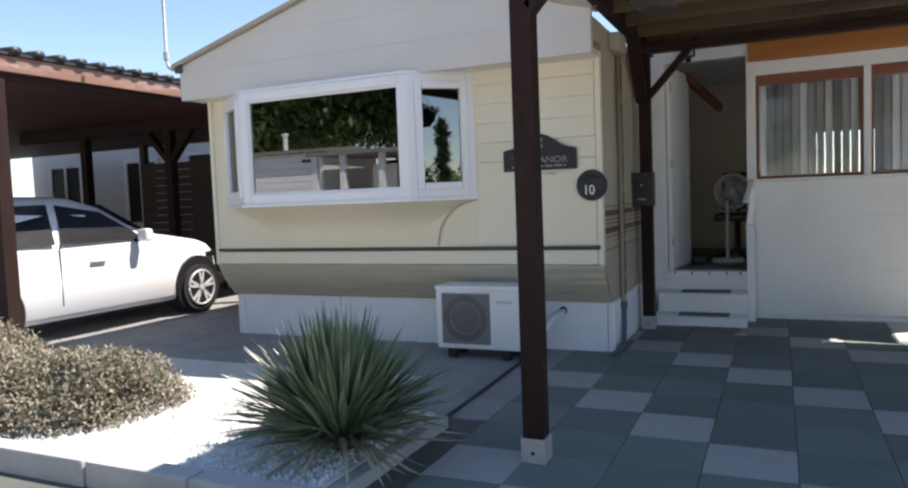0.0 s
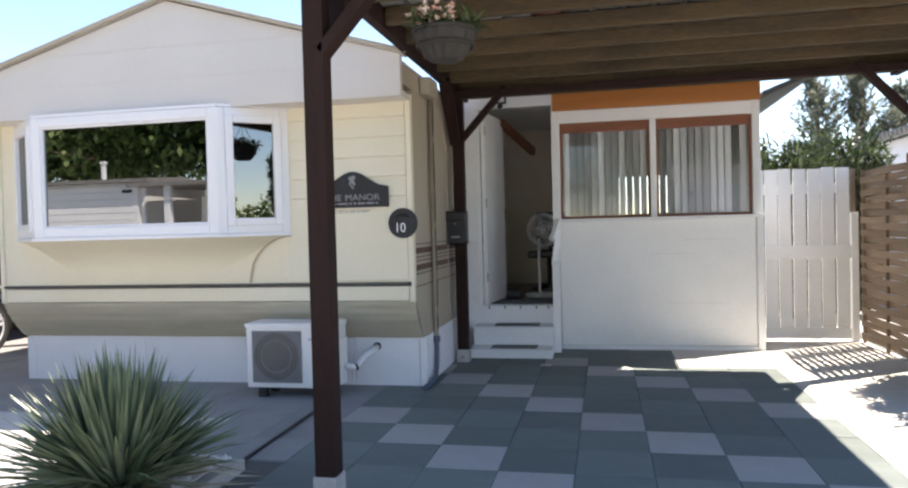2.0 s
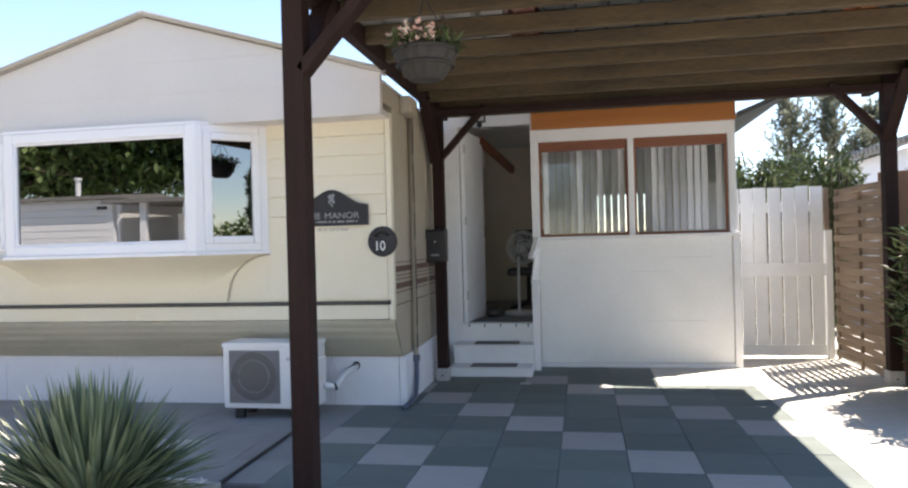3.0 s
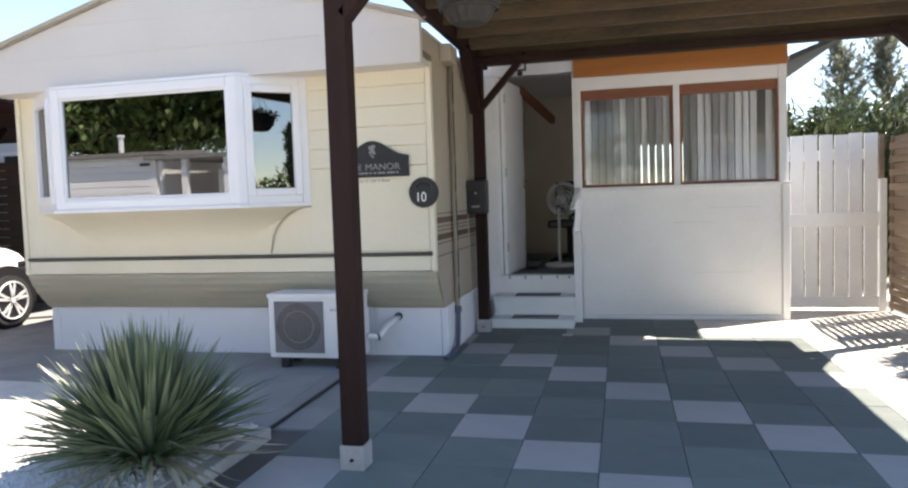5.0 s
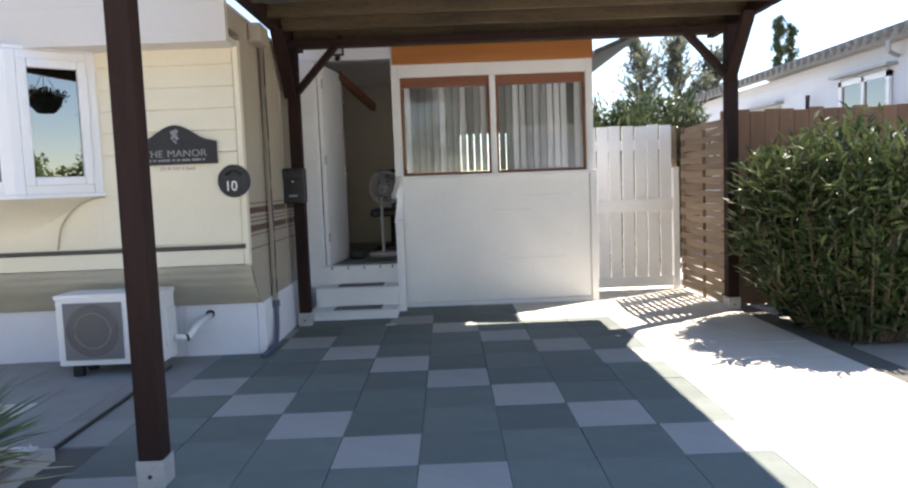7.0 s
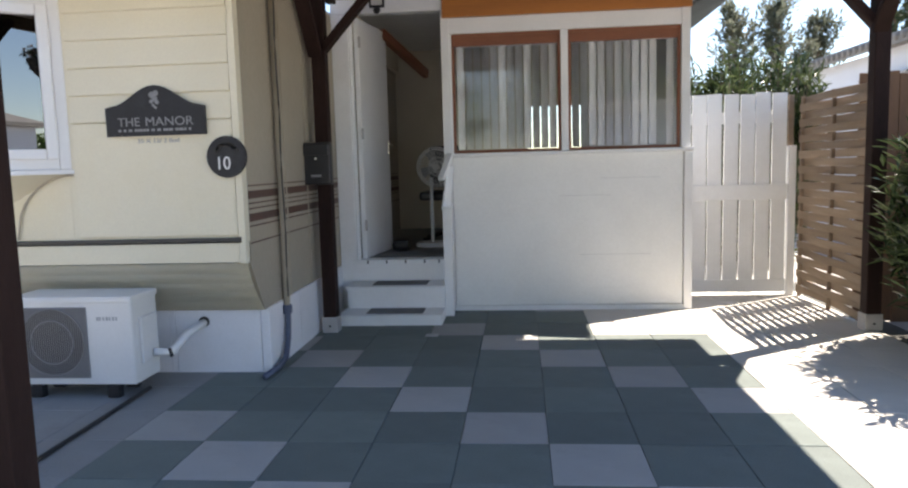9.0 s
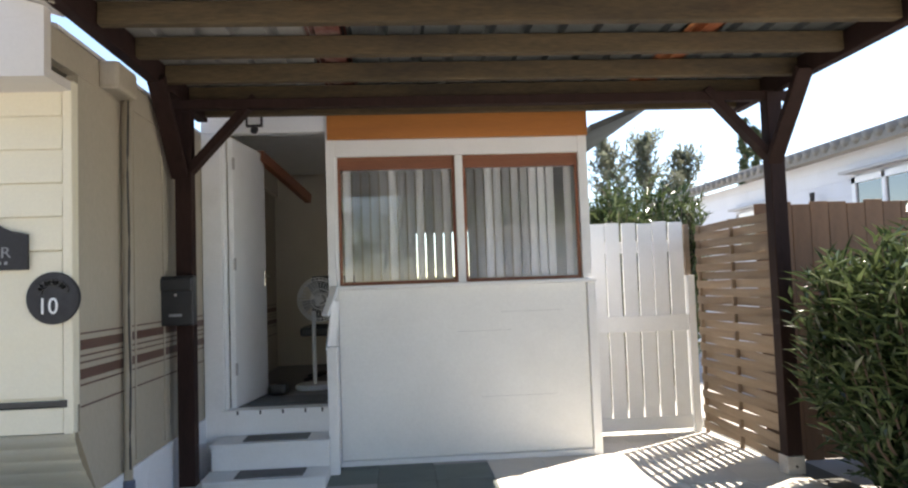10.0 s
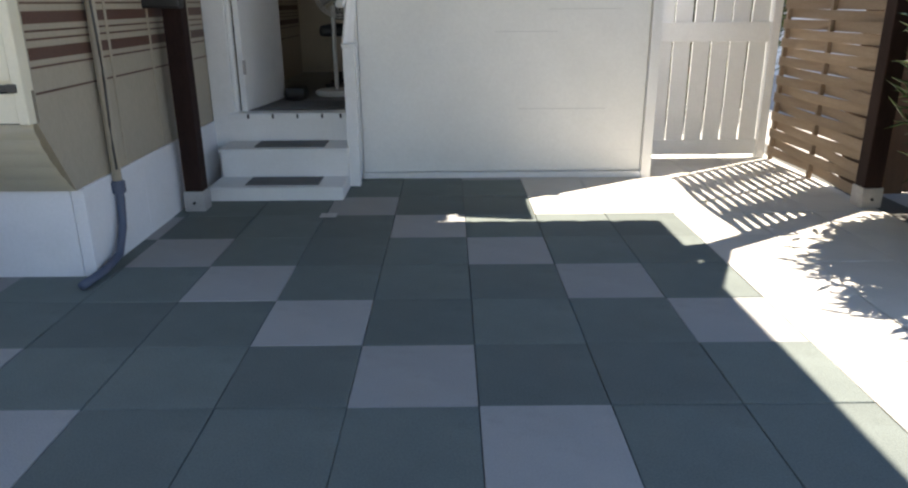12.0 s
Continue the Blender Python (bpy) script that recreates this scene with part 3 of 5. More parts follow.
for i, w in enumerate((0.018, 0.01, 0.012, 0.016, 0.01, 0.014, 0.012)):
    box(bm, ax1 - 0.20 + i * 0.018, ax1 - 0.20 + i * 0.018 + w * 0.8, ay0 - 0.002, ay0, az1 - 0.125, az1 - 0.105)
part("badge", bm, GREYPLASTIC, ac, "small grey badge")
for x in (ax0 + 0.12, ax1 - 0.14):
    for y in (ay0 + 0.03, ay1 - 0.05):
        part("foot", B(x - 0.035, x + 0.035, y - 0.025, y + 0.025, 0.0, 0.074, bevel=0.008), BLACK, ac, "black rubber foot")
part("valve_cover", B(ax1 + 0.001, ax1 + 0.02, ay0 + 0.06, ay1 - 0.04, az0 + 0.10, az1 - 0.12, bevel=0.008), ACWHITE, ac)
duct = thing("refrigerant_pipes", (-1.72, 0.9, 0.22), "white insulated pipes taped between air conditioner and skirting", "pipe")
part("sleeve", rod(bmesh.new(), [(ax1 + 0.03, ay0 + 0.15, 0.22), (ax1 + 0.10, ay0 + 0.20, 0.20), (-1.66, 0.95, 0.27), (-1.61, SKY, 0.31)], 0.024, 12), ACWHITE, duct, smooth=True)
part("tape", disc(bmesh.new(), (ax1 + 0.10, ay0 + 0.20, 0.203), (0.7, 0.5, 0.2), 0.027, 0.018, 14), BLACK, duct)
part("grommet", disc(bmesh.new(), (-1.61, SKY - 0.004, 0.315), (0, 1, 0), 0.032, 0.012, 16), BLACK, duct)
bm = rod(bmesh.new(), [(-1.80, 0.75, 0.012), (-1.79, 0.4, 0.012), (-1.775, -0.1, 0.011), (-1.765, -0.6, 0.011), (-1.75, -1.02, 0.011)], 0.011, 8)
tagged(part("condensate_hose", bm, BLACK, None, "", True), "thin black drain hose lying straight across the pavers", "hose")

# ---- carport ----
car_port = thing("carport", (0.78, 0.4, 0.0), "dark-stained wooden carport with corrugated metal roof", "carport")
PX0, PX1, PYF, PYR = -1.135, 2.68, -1.28, 2.12
BT = 2.50
posts = [(PX0 + 0.05, PYF), (PX0 + 0.015, PYR + 0.04), (PX1, PYF), (PX1 + 0.025, PYR)]
for x, y in posts:
    part("post", B(x - 0.05, x + 0.05, y - 0.05, y + 0.05, 0.10, BT - 0.005, bevel=0.006), POSTWOOD, car_port, "dark brown square post")
    shoe = part("post_shoe", B(x - 0.058, x + 0.058, y - 0.058, y + 0.058, 0.0, 0.115, bevel=0.003), STEEL, car_port, "galvanised steel post shoe")
    part("bolt", disc(bmesh.new(), (x, y - 0.061, 0.05), (0, 1, 0), 0.009, 0.008, 6), BLACK, shoe)
for x in (PX0 - 0.02, PX1 + 0.07):
    part("side_beam", B(x - 0.035, x + 0.035, -1.75, 2.72, BT, BT + 0.13, bevel=0.006), POSTWOOD, car_port)
part("rear_beam", B(PX0 - 0.10, PX1 + 0.14, PYR - 0.035, PYR + 0.035, BT - 0.06, BT + 0.0, bevel=0.005), POSTWOOD, car_port)
for x, y in posts:
    s = 1 if x < 0 else -1
    d = 1 if y < 0 else -1
    bm = bmesh.new()
    bar(bm, (x + s * 0.03, y, 2.06), (x + s * 0.45, y, BT + 0.02), 0.05, 0.10, 0.005, up=(0, 1, 0))
    part("brace", bm, POSTWOOD, car_port)
    bm = bmesh.new()
    bar(bm, (x - 0.02, y + d * 0.03, 2.02), (x - 0.02, y + d * 0.46, BT + 0.03), 0.05, 0.10, 0.005, up=(1, 0, 0))
    part("brace", bm, POSTWOOD, car_port)
for k, y in enumerate([-1.48 + 0.47 * i for i in range(8)] + [2.28, 2.64]):
    part("joist", B(PX0 + 0.02, PX1 + 0.03, y - 0.03, y + 0.03, BT + 0.02, BT + 0.125, bevel=0.005), JOIST, car_port, "weathered greenish joist")
# corrugated sheets, ribs along the depth
RX0, RX1, RY0, RY1, RZ = -1.20, 2.83, -1.85, 2.775, BT + 0.135


def sheet(x0, x1, y0, y1, material, label):
    bm = bmesh.new()
    xs, zs = [], []
    pitch = 0.19
    n0 = math.floor(x0 / pitch)
    x = n0 * pitch
    pts = []
    while x < x1 + pitch:
        for dx, dz in ((0.0, 0.0), (0.125, 0.0), (0.14, 0.03), (0.175, 0.03)):
            if x0 < x + dx < x1:
                pts.append((x + dx, dz))
        x += pitch
    pts = [(x0, 0.0)] + pts + [(x1, 0.0)]
    ring = [(px, RZ + pz) for px, pz in pts] + [(px, RZ + pz + 0.004) for px, pz in pts[::-1]]
    loft(bm, [[(px, y0, pz) for px, pz in ring], [(px, y1, pz) for px, pz in ring]])
    bmesh.ops.recalc_face_normals(bm, faces=bm.faces[:])
    return part("roof_sheet", bm, material, car_port, label)


sheet(RX0, -0.22, RY0, RY1, SHEET_PALE, "pale grey corrugated sheet")
sheet(-0.24, -0.03, RY0, RY1, RUST_RED, "red-brown rusty corrugated sheet")
sheet(-0.05, 1.80, RY0, RY1, SHEET, "weathered grey corrugated sheet")
sheet(1.78, 2.00, RY0, RY1, RUST, "orange rusty corrugated sheet")
sheet(1.98, RX1, RY0, RY1, SHEET, "weathered grey corrugated sheet")

# letter box on the post
box_ = thing("letter_box", (-1.13, 2.05, 1.10), "black metal letter box fixed to the carport post", "letter box")
part("body", B(-1.25, -1.03, 1.99, 2.068, 1.10, 1.40, bevel=0.012), BLACK, box_)
part("flap", B(-1.24, -1.04, 1.975, 1.992, 1.31, 1.385, bevel=0.008), BLACK, box_)
part("lock", disc(bmesh.new(), (-1.135, 1.987, 1.285), (0, 1, 0), 0.009, 0.008, 12), CHROME, box_)
part("label_plate", B(-1.175, -1.10, 1.984, 1.991, 1.155, 1.172, bevel=0.002), LETTER, box_)

# hanging basket
hb = thing("hanging_basket", (-0.54, -1.0, 2.05), "dark wicker hanging basket with white and pink flowers", "basket")
bm = bmesh.new()
rg = []
for i in range(9):
    t = i / 8
    r = 0.075 + 0.075 * math.sin(t * math.pi / 2)
    rg.append([(-0.54 + r * math.cos(a), -1.0 + r * math.sin(a), 2.05 + 0.14 * t) for a in [2 * math.pi * k / 28 for k in range(28)]])
v = loft(bm, rg)
bm.faces.new(v[0][::-1])
for vert in bm.verts:
    c = vert.co - Vector((-0.54, -1.0, vert.co.z))
    ang = math.atan2(c.y, c.x)
    vert.co += c.normalized() * 0.006 * math.sin(14 * ang + 40 * vert.co.z)
part("bowl", bm, WICKER, hb)
for z, r in ((2.19, 0.153), (2.12, 0.135)):
    part("rim", rod(bmesh.new(), [(-0.54 + r * math.cos(a), -1.0 + r * math.sin(a), z) for a in [2 * math.pi * k / 30 for k in range(31)]], 0.009, 6, cap=False), WICKER, hb)
for k in range(3):
    a = 2.1 * k + 0.4
    part("chain", rod(bmesh.new(), [(-0.54 + 0.15 * math.cos(a), -1.0 + 0.15 * math.sin(a), 2.19), (-0.54, -1.0, 2.46), (-0.54, -1.0, 2.60)], 0.003, 5), BLACK, hb)
rng = random.Random(5)
vs, fs = [], []
for i in range(420):
    p = Vector((-0.54 + rng.uniform(-0.14, 0.16), -1.0 + rng.uniform(-0.13, 0.13), 2.18 + rng.uniform(0, 0.07)))
    leaf(vs, fs, p, rand_dir(rng, -0.4), rng.uniform(0.04, 0.08), 0.02)
leaf_part("foliage", vs, fs, OLEANDER_L, hb)
vs, fs = [], []
for i in range(42):
    p = Vector((-0.56 + rng.gauss(0, 0.06), -1.03 + rng.uniform(-0.12, 0.10), 2.23 + rng.uniform(-0.02, 0.07)))
    for k in range(9):
        leaf(vs, fs, p, rand_dir(rng, -0.2), rng.uniform(0.018, 0.034), 0.018)
leaf_part("blossom", vs, fs, PETAL, hb, "white and pink blossoms")

# ---- porch ----
PY = 2.88
FZ = 0.43
PZ1 = 2.62
porch = thing("porch", (0.7, 4.2, -0.01), "white boarded porch room with wide window and open doorway", "porch")
part("half_wall", B(-0.25, 1.605, PY + 0.033, PY + 0.10, -0.008, 1.275), PANEL, porch)
for i in range(9):
    z = 0.045 + i * 0.1365
    part("board", B(-0.245, 1.60, PY + 0.010 + 0.0003 * (i % 2), PY + 0.032, z, z + 0.13645, bevel=0.0006), PANEL, porch)
for x0, x1, z in ((0.95, 1.42, 1.075), (0.62, 1.02, 0.94), (0.78, 1.35, 0.455)):
    part("open_joint", B(x0, x1, PY + 0.0085, PY + 0.0105, z, z + 0.0015), GREYPLASTIC, porch)
part("sill", B(-0.30, 1.675, PY - 0.035, PY + 0.10, 1.276, 1.305, bevel=0.008), WHITE, porch, "white window ledge")
part("plinth", B(-0.25, 1.605, PY - 0.01, PY + 0.009, -0.005, 0.04, bevel=0.004), WHITE, porch)
part("corner_post", B(1.606, 1.67, PY - 0.012, PY + 0.10, -0.008, 1.275, bevel=0.004), WHITE, porch)
part("corner_post", B(-0.315, -0.251, PY - 0.004, PY + 0.10, -0.008, PZ1, bevel=0.004), WHITE, porch)
part("upper_post", B(1.58, 1.65, PY, PY + 0.10, 1.306, PZ1, bevel=0.004), WHITE, porch)
part("window_head", B(-0.25, 1.579, PY, PY + 0.10, 2.262, 2.38, bevel=0.004), WHITE, porch)
part("fascia_backing", B(-0.25, 1.579, PY + 0.02, PY + 0.10, 2.381, PZ1), WHITE, porch)
part("fascia_board", B(-0.30, 1.655, PY - 0.025, PY - 0.001, 2.385, 2.575, bevel=0.004), ORANGE, porch, "orange varnished fascia board")
wn = part("window", B(-0.25, -0.235, PY + 0.02, PY + 0.09, 1.306, 2.262), WHITE, porch)
for x0, x1 in ((-0.234, 0.640), (0.700, 1.578)):
    sh = part("window_sash", frame_bars(bmesh.new(), x0, x1, 1.307, 2.261, PY + 0.03, PY + 0.075, 0.022, 0.004), BROWNWOOD, wn, "brown wooden sash")
    part("top_rail", B(x0 + 0.022, x1 - 0.022, PY + 0.034, PY + 0.07, 2.165, 2.239, bevel=0.004), BROWNWOOD, sh)
    part("pane", B(x0 + 0.023, x1 - 0.023, PY + 0.048, PY + 0.053, 1.33, 2.164), PORCHGLASS, sh).visible_shadow = False
part("mullion", B(0.641, 0.699, PY + 0.005, PY + 0.09, 1.306, 2.261, bevel=0.004), WHITE, porch)
# doorway
part("door_head", B(-1.215, -0.316, PY, PY + 0.10, 2.455, PZ1, bevel=0.003), WHITE, porch)
part("door_jamb", B(-1.215, -1.075, PY + 0.002, PY + 0.09, 0.02, 2.454, bevel=0.004), WHITE, porch)
part("jamb_stop", B(-1.074, -1.055, PY + 0.04, PY + 0.09, FZ, 2.454, bevel=0.003), WHITE, porch)
# room
part("floor_deck", B(-1.21, 1.60, PY + 0.101, 6.0, FZ - 0.05, FZ), INFLOOR, porch)
part("sub_wall", B(-1.07, -0.32, PY + 0.05, PY + 0.10, -0.005, FZ - 0.051), WHITE, porch)
part("room_wall", B(1.601, 1.66, PY + 0.101, 6.0, -0.008, PZ1), WHITE, porch)
for a in ((-1.218, 0.40, FZ, PZ1), (1.05, 1.60, FZ, PZ1), (0.40, 1.05, FZ, 1.38), (0.40, 1.05, 1.90, PZ1)):
    part("room_wall", B(a[0], a[1], 5.95, 6.0, a[2], a[3]), INNER, porch, "cream rear wall panel")
part("room_side_wall", B(-1.218, -1.175, PY + 0.101, 5.949, 2.36, PZ1), INNER, porch)
part("rear_pane", B(0.40, 1.05, 5.97, 5.975, 1.38, 1.90), PORCHGLASS, porch).visible_shadow = False
part("room_ceiling", B(-1.21, 1.66, PY + 0.03, 6.0, PZ1 + 0.001, PZ1 + 0.03), WHITE, porch)
bm = bmesh.new()
bar(bm, (-0.93, 3.6, 2.42), (-0.66, 4.6, 2.17), 0.06, 0.09, 0.006)
tagged(part("sloping_pole", bm, BROWNWOOD), "brown wooden pole sloping across inside the porch", "pole")
bm = bmesh.new()
prism(bm, [(-1.22, PZ1 + 0.032), (1.72, PZ1 + 0.032), (1.72, PZ1 + 0.09), (-1.22, PZ1 + 0.16)], PY - 0.085, 6.1, 1)
part("porch_roof", bm, SHEET, porch)
bm = bmesh.new()
prism(bm, [(1.665, 2.40), (2.16, 2.60), (2.16, 2.64), (1.665, 2.45)], PY - 0.085, 6.0, 1)
part("side_awning", bm, SHEET, porch, "grey corrugated side awning")
# door
door = thing("porch_door", (-1.05, PY + 0.1, FZ), "white panel door standing open into the porch", "door")
DM = pose(-1.05, PY + 0.095, 0, 0, 0, 82)
part("leaf", B(0.0, 0.72, -0.04, 0.0, FZ + 0.012, 2.44, bevel=0.005, m=DM), WHITE, door)
for z in (0.68, 1.45, 2.2):
    part("hinge", B(-0.012, 0.012, -0.052, -0.04, z, z + 0.09, bevel=0.003, m=DM), STEEL, door, "steel hinge")
hd = part("handle", B(0.655, 0.685, -0.052, -0.0405, 1.33, 1.46, bevel=0.004, m=DM), CHROME, door, "chrome lever handle")
part("lever", B(0.56, 0.68, -0.085, -0.068, 1.405, 1.422, bevel=0.005, m=DM), CHROME, hd)
# steps
steps = thing("entrance_steps", (-0.71, 2.6, 0.0), "white painted wooden entrance steps with grey mats", "steps")
for (y0, y1, z0, z1) in ((2.31, 2.60, 0.0, 0.085), (2.585, 2.875, 0.0, 0.262)):
    part("riser_box", B(-1.10, -0.31, y0 + 0.012, y1, z0, z1 - 0.025, bevel=0.003), WHITE, steps)
    part("tread", B(-1.112, -0.305, y0, y1, z1 - 0.0245, z1, bevel=0.006), WHITE, steps)
    part("step_mat", B(-0.90, -0.46, y0 + 0.05, y1 - 0.045, z1 + 0.0005, z1 + 0.008, bevel=0.002), GREYMAT, steps, "grey anti-slip mat")
part("threshold", B(-1.11, -0.318, 2.86, PY + 0.12, FZ - 0.025, FZ + 0.012, bevel=0.005), WHITE, steps)
part("top_riser", B(-1.075, -0.318, PY - 0.004, PY + 0.03, 0.263, FZ - 0.026), WHITE, steps)
for x in (-0.98, -0.82, -0.66, -0.50, -0.38):
    part("nail_clip", B(x - 0.006, x + 0.006, 2.853, 2.862, FZ - 0.02, FZ + 0.008, bevel=0.002), BLACK, steps)
rail = thing("stair_gate", (-0.28, 2.72, 0.0), "white slatted stair gate folded beside the steps", "gate")
part("newel", B(-0.318, -0.245, 2.66, 2.73, 0.0, 0.86, bevel=0.005), WHITE, rail)
part("newel_cap", B(-0.325, -0.238, 2.65, 2.74, 0.86, 0.885, bevel=0.006), WHITE, rail)
for k in range(3):
    bm = bmesh.new()
    bar(bm, (-0.31 + 0.012 * k, 2.70 + 0.05 * k, 0.88), (-0.27 + 0.012 * k, 2.74 + 0.045 * k, 1.20), 0.016, 0.03, 0.003)
    part("slat", bm, WHITE, rail)
bm = bmesh.new()
bar(bm, (-0.325, 2.68, 1.10), (-0.262, 2.84, 1.30), 0.05, 0.03, 0.006)
part("handrail", bm, WHITE, rail)
# vertical blinds
blind_mesh = None
for x0, x1 in ((-0.205, 0.615), (0.73, 1.55)):
    bl = thing("vertical_blind", ((x0 + x1) / 2, PY + 0.15, 1.33), "white vertical fabric blind behind the porch window", "blind", "porch blinds")
    part("head_rail", B(x0, x1, PY + 0.102, PY + 0.13, 2.17, 2.21, bevel=0.004), WHITE, bl)
    n = 12
    for i in range(n):
        x = x0 + (i + 0.5) * (x1 - x0) / n
        if x0 > 0.5 and i == n - 2:
            continue
        if blind_mesh is None:
            b2 = bmesh.new()
            rings = [[(dx, 0.006 * math.cos(dx * 45), z) for dx in (-0.030, -0.015, 0, 0.015, 0.030)] for z in (1.335, 2.17)]
            loft(b2, rings, close=False)
            bmesh.ops.solidify(b2, geom=b2.faces[:], thickness=0.001)
            blind_mesh = bpy.data.meshes.new("slat")
            b2.to_mesh(blind_mesh)
            b2.free()
            blind_mesh.materials.append(FABRIC)
        o = new("slat", blind_mesh)
        o.parent = bl
        o.matrix_parent_inverse = bl.matrix_basis.inverted()
        o.matrix_basis = Matrix.Translation((x, PY + 0.115, 0)) @ Matrix.Rotation(radians(10 + random.Random(i + int(10 * x0)).uniform(-5, 5)), 4, 'Z')
# floodlight over the door
fl = thing("floodlight", (-0.82, PY - 0.04, 2.48), "small black floodlight with motion sensor over the door", "lamp")
part("housing", frame_bars(bmesh.new(), -0.875, -0.755, 2.485, 2.575, PY - 0.075, PY - 0.035, 0.014, 0.003), BLACK, fl)
part("lens", B(-0.861, -0.769, PY - 0.062, PY - 0.05, 2.499, 2.561), UPVC, fl)
part("bracket", B(-0.83, -0.80, PY - 0.05, PY, 2.50, 2.53), BLACK, fl)
part("sensor", disc(bmesh.new(), (-0.815, PY - 0.06, 2.462), (0, 1, 0.5), 0.026, 0.05, 14, 0.006), BLACK, fl)

# things in the porch
fan = thing("pedestal_fan", (-0.56, 3.95, FZ), "white pedestal fan with wire cage standing on the porch floor", "fan")
part("base", disc(bmesh.new(), (-0.56, 3.95, FZ + 0.02), (0, 0, 1), 0.17, 0.04, 28, 0.012), UPVC, fan)
part("pole", rod(bmesh.new(), [(-0.56, 3.95, FZ + 0.03), (-0.56, 3.95, 1.10)], 0.017, 12), UPVC, fan)
part("motor", disc(bmesh.new(), (-0.53, 4.0, 1.20), (-0.3, 1, 0.1), 0.055, 0.14, 20, 0.02), UPVC, fan)
FD = Vector((0.35, -1, 0.05)).normalized()
fq = FD.to_track_quat('Z', 'Y').to_matrix().to_4x4()
fq.translation = (-0.50, 3.90, 1.20)
cage = part("cage", rod(bmesh.new(), [fq @ Vector((0.19 * math.cos(a), 0.19 * math.sin(a), 0)) for a in [2 * math.pi * k / 28 for k in range(29)]], 0.005, 5, cap=False), UPVC, fan)
for rr_, zz in ((0.17, 0.04), (0.17, -0.04), (0.09, 0.055), (0.05, 0.06)):
    part("cage_ring", rod(bmesh.new(), [fq @ Vector((rr_ * math.cos(a), rr_ * math.sin(a), zz)) for a in [2 * math.pi * k / 28 for k in range(29)]], 0.004, 5, cap=False), UPVC, cage)
for k in range(32):
    a = 2 * math.pi * k / 32
    part("cage_wire", rod(bmesh.new(), [fq @ Vector((r * math.cos(a), r * math.sin(a), z)) for r, z in ((0.04, 0.062), (0.12, 0.052), (0.19, 0.0), (0.12, -0.052))], 0.0022, 4, cap=False), UPVC, cage)
for k in range(4):
    a = k * math.pi / 2 + 0.4
    bm = bmesh.new()
    pts = [(0.03, -0.02, 0.01), (0.15, -0.05, 0.02), (0.165, 0.05, -0.015), (0.03, 0.025, -0.01)]
    f1 = [bm.verts.new(fq @ (Matrix.Rotation(a, 3, 'Z') @ Vector(p))) for p in pts]
    bm.faces.new(f1)
    bmesh.ops.solidify(bm, geom=bm.faces[:], thickness=0.003)
    part("blade", bm, GREYPLASTIC, fan)
chair = thing("office_chair", (-0.48, 4.45, FZ), "black padded chair standing behind the fan", "chair")
part("seat", B(-0.72, -0.24, 4.2, 4.68, 0.86, 0.95, bevel=0.03), BLACK, chair)
part("backrest", B(-0.66, -0.22, 4.62, 4.70, 0.98, 1.42, bevel=0.035), BLACK, chair)
part("stem", rod(bmesh.new(), [(-0.48, 4.45, FZ + 0.06), (-0.48, 4.45, 0.87)], 0.03, 12), BLACK, chair)
for k in range(5):
    a = k * 2 * math.pi / 5
    bm = bmesh.new()
    bar(bm, (-0.48, 4.45, FZ + 0.09), (-0.48 + 0.27 * math.cos(a), 4.45 + 0.27 * math.sin(a), FZ + 0.03), 0.04, 0.03, 0.006)
    part("leg", bm, BLACK, chair)
part("back_support", B(-0.50, -0.46, 4.66, 4.70, 0.90, 1.1), BLACK, chair)
tagged(part("door_stop_bag", B(-0.90, -0.74, 3.55, 3.75, FZ, FZ + 0.10, bevel=0.04), BLACK), "small dark bag lying by the open door", "bag")
tagged(part("door_mat", B(-0.98, -0.36, 3.15, 3.5, FZ, FZ + 0.012, bevel=0.004), GREYMAT), "dark door mat on the porch floor", "mat")

tagged(part("drain_cover", B(-0.39, -0.30, 1.95, 2.02, 0.0035, 0.009, bevel=0.002), STEEL), "small square metal drain cover in the pavers", "drain")

# ---- left neighbour: carport, car, fence, house ----
lc = thing("neighbour_carport", (-7.6, 1.2, -0.02), "reddish timber carport with black tiled roof edge", "carport")
LX = -5.75
for x, y in ((LX - 0.06, -0.58), (LX - 0.06, 3.3), (-9.6, 3.3), (-7.9, 3.3)):
    part("post", B(x - 0.06, x + 0.06, y - 0.06, y + 0.06, -0.06, 2.34, bevel=0.008), POSTWOOD, lc)
for d in (-1, 1):
    bm = bmesh.new()
    bar(bm, (-7.9, 3.3, 1.89), (-7.9 + d * 0.42, 3.3, 2.34), 0.08, 0.1, 0.006, up=(0, 1, 0))
    part("brace", bm, POSTWOOD, lc)
# Unseen wall added to keep daylight off the house behind.
part("unseen_shade_wall", B(-16.4, -16.3, -1.0, 6.4, -0.06, 2.50), POSTWOOD, lc)
part("rear_beam", B(-11.0, LX, 3.24, 3.36, 2.34, 2.50, bevel=0.008), POSTWOOD, lc)
part("side_beam", B(LX - 0.12, LX - 0.03, -0.9, 3.6, 2.341, 2.50, bevel=0.008), POSTWOOD, lc)
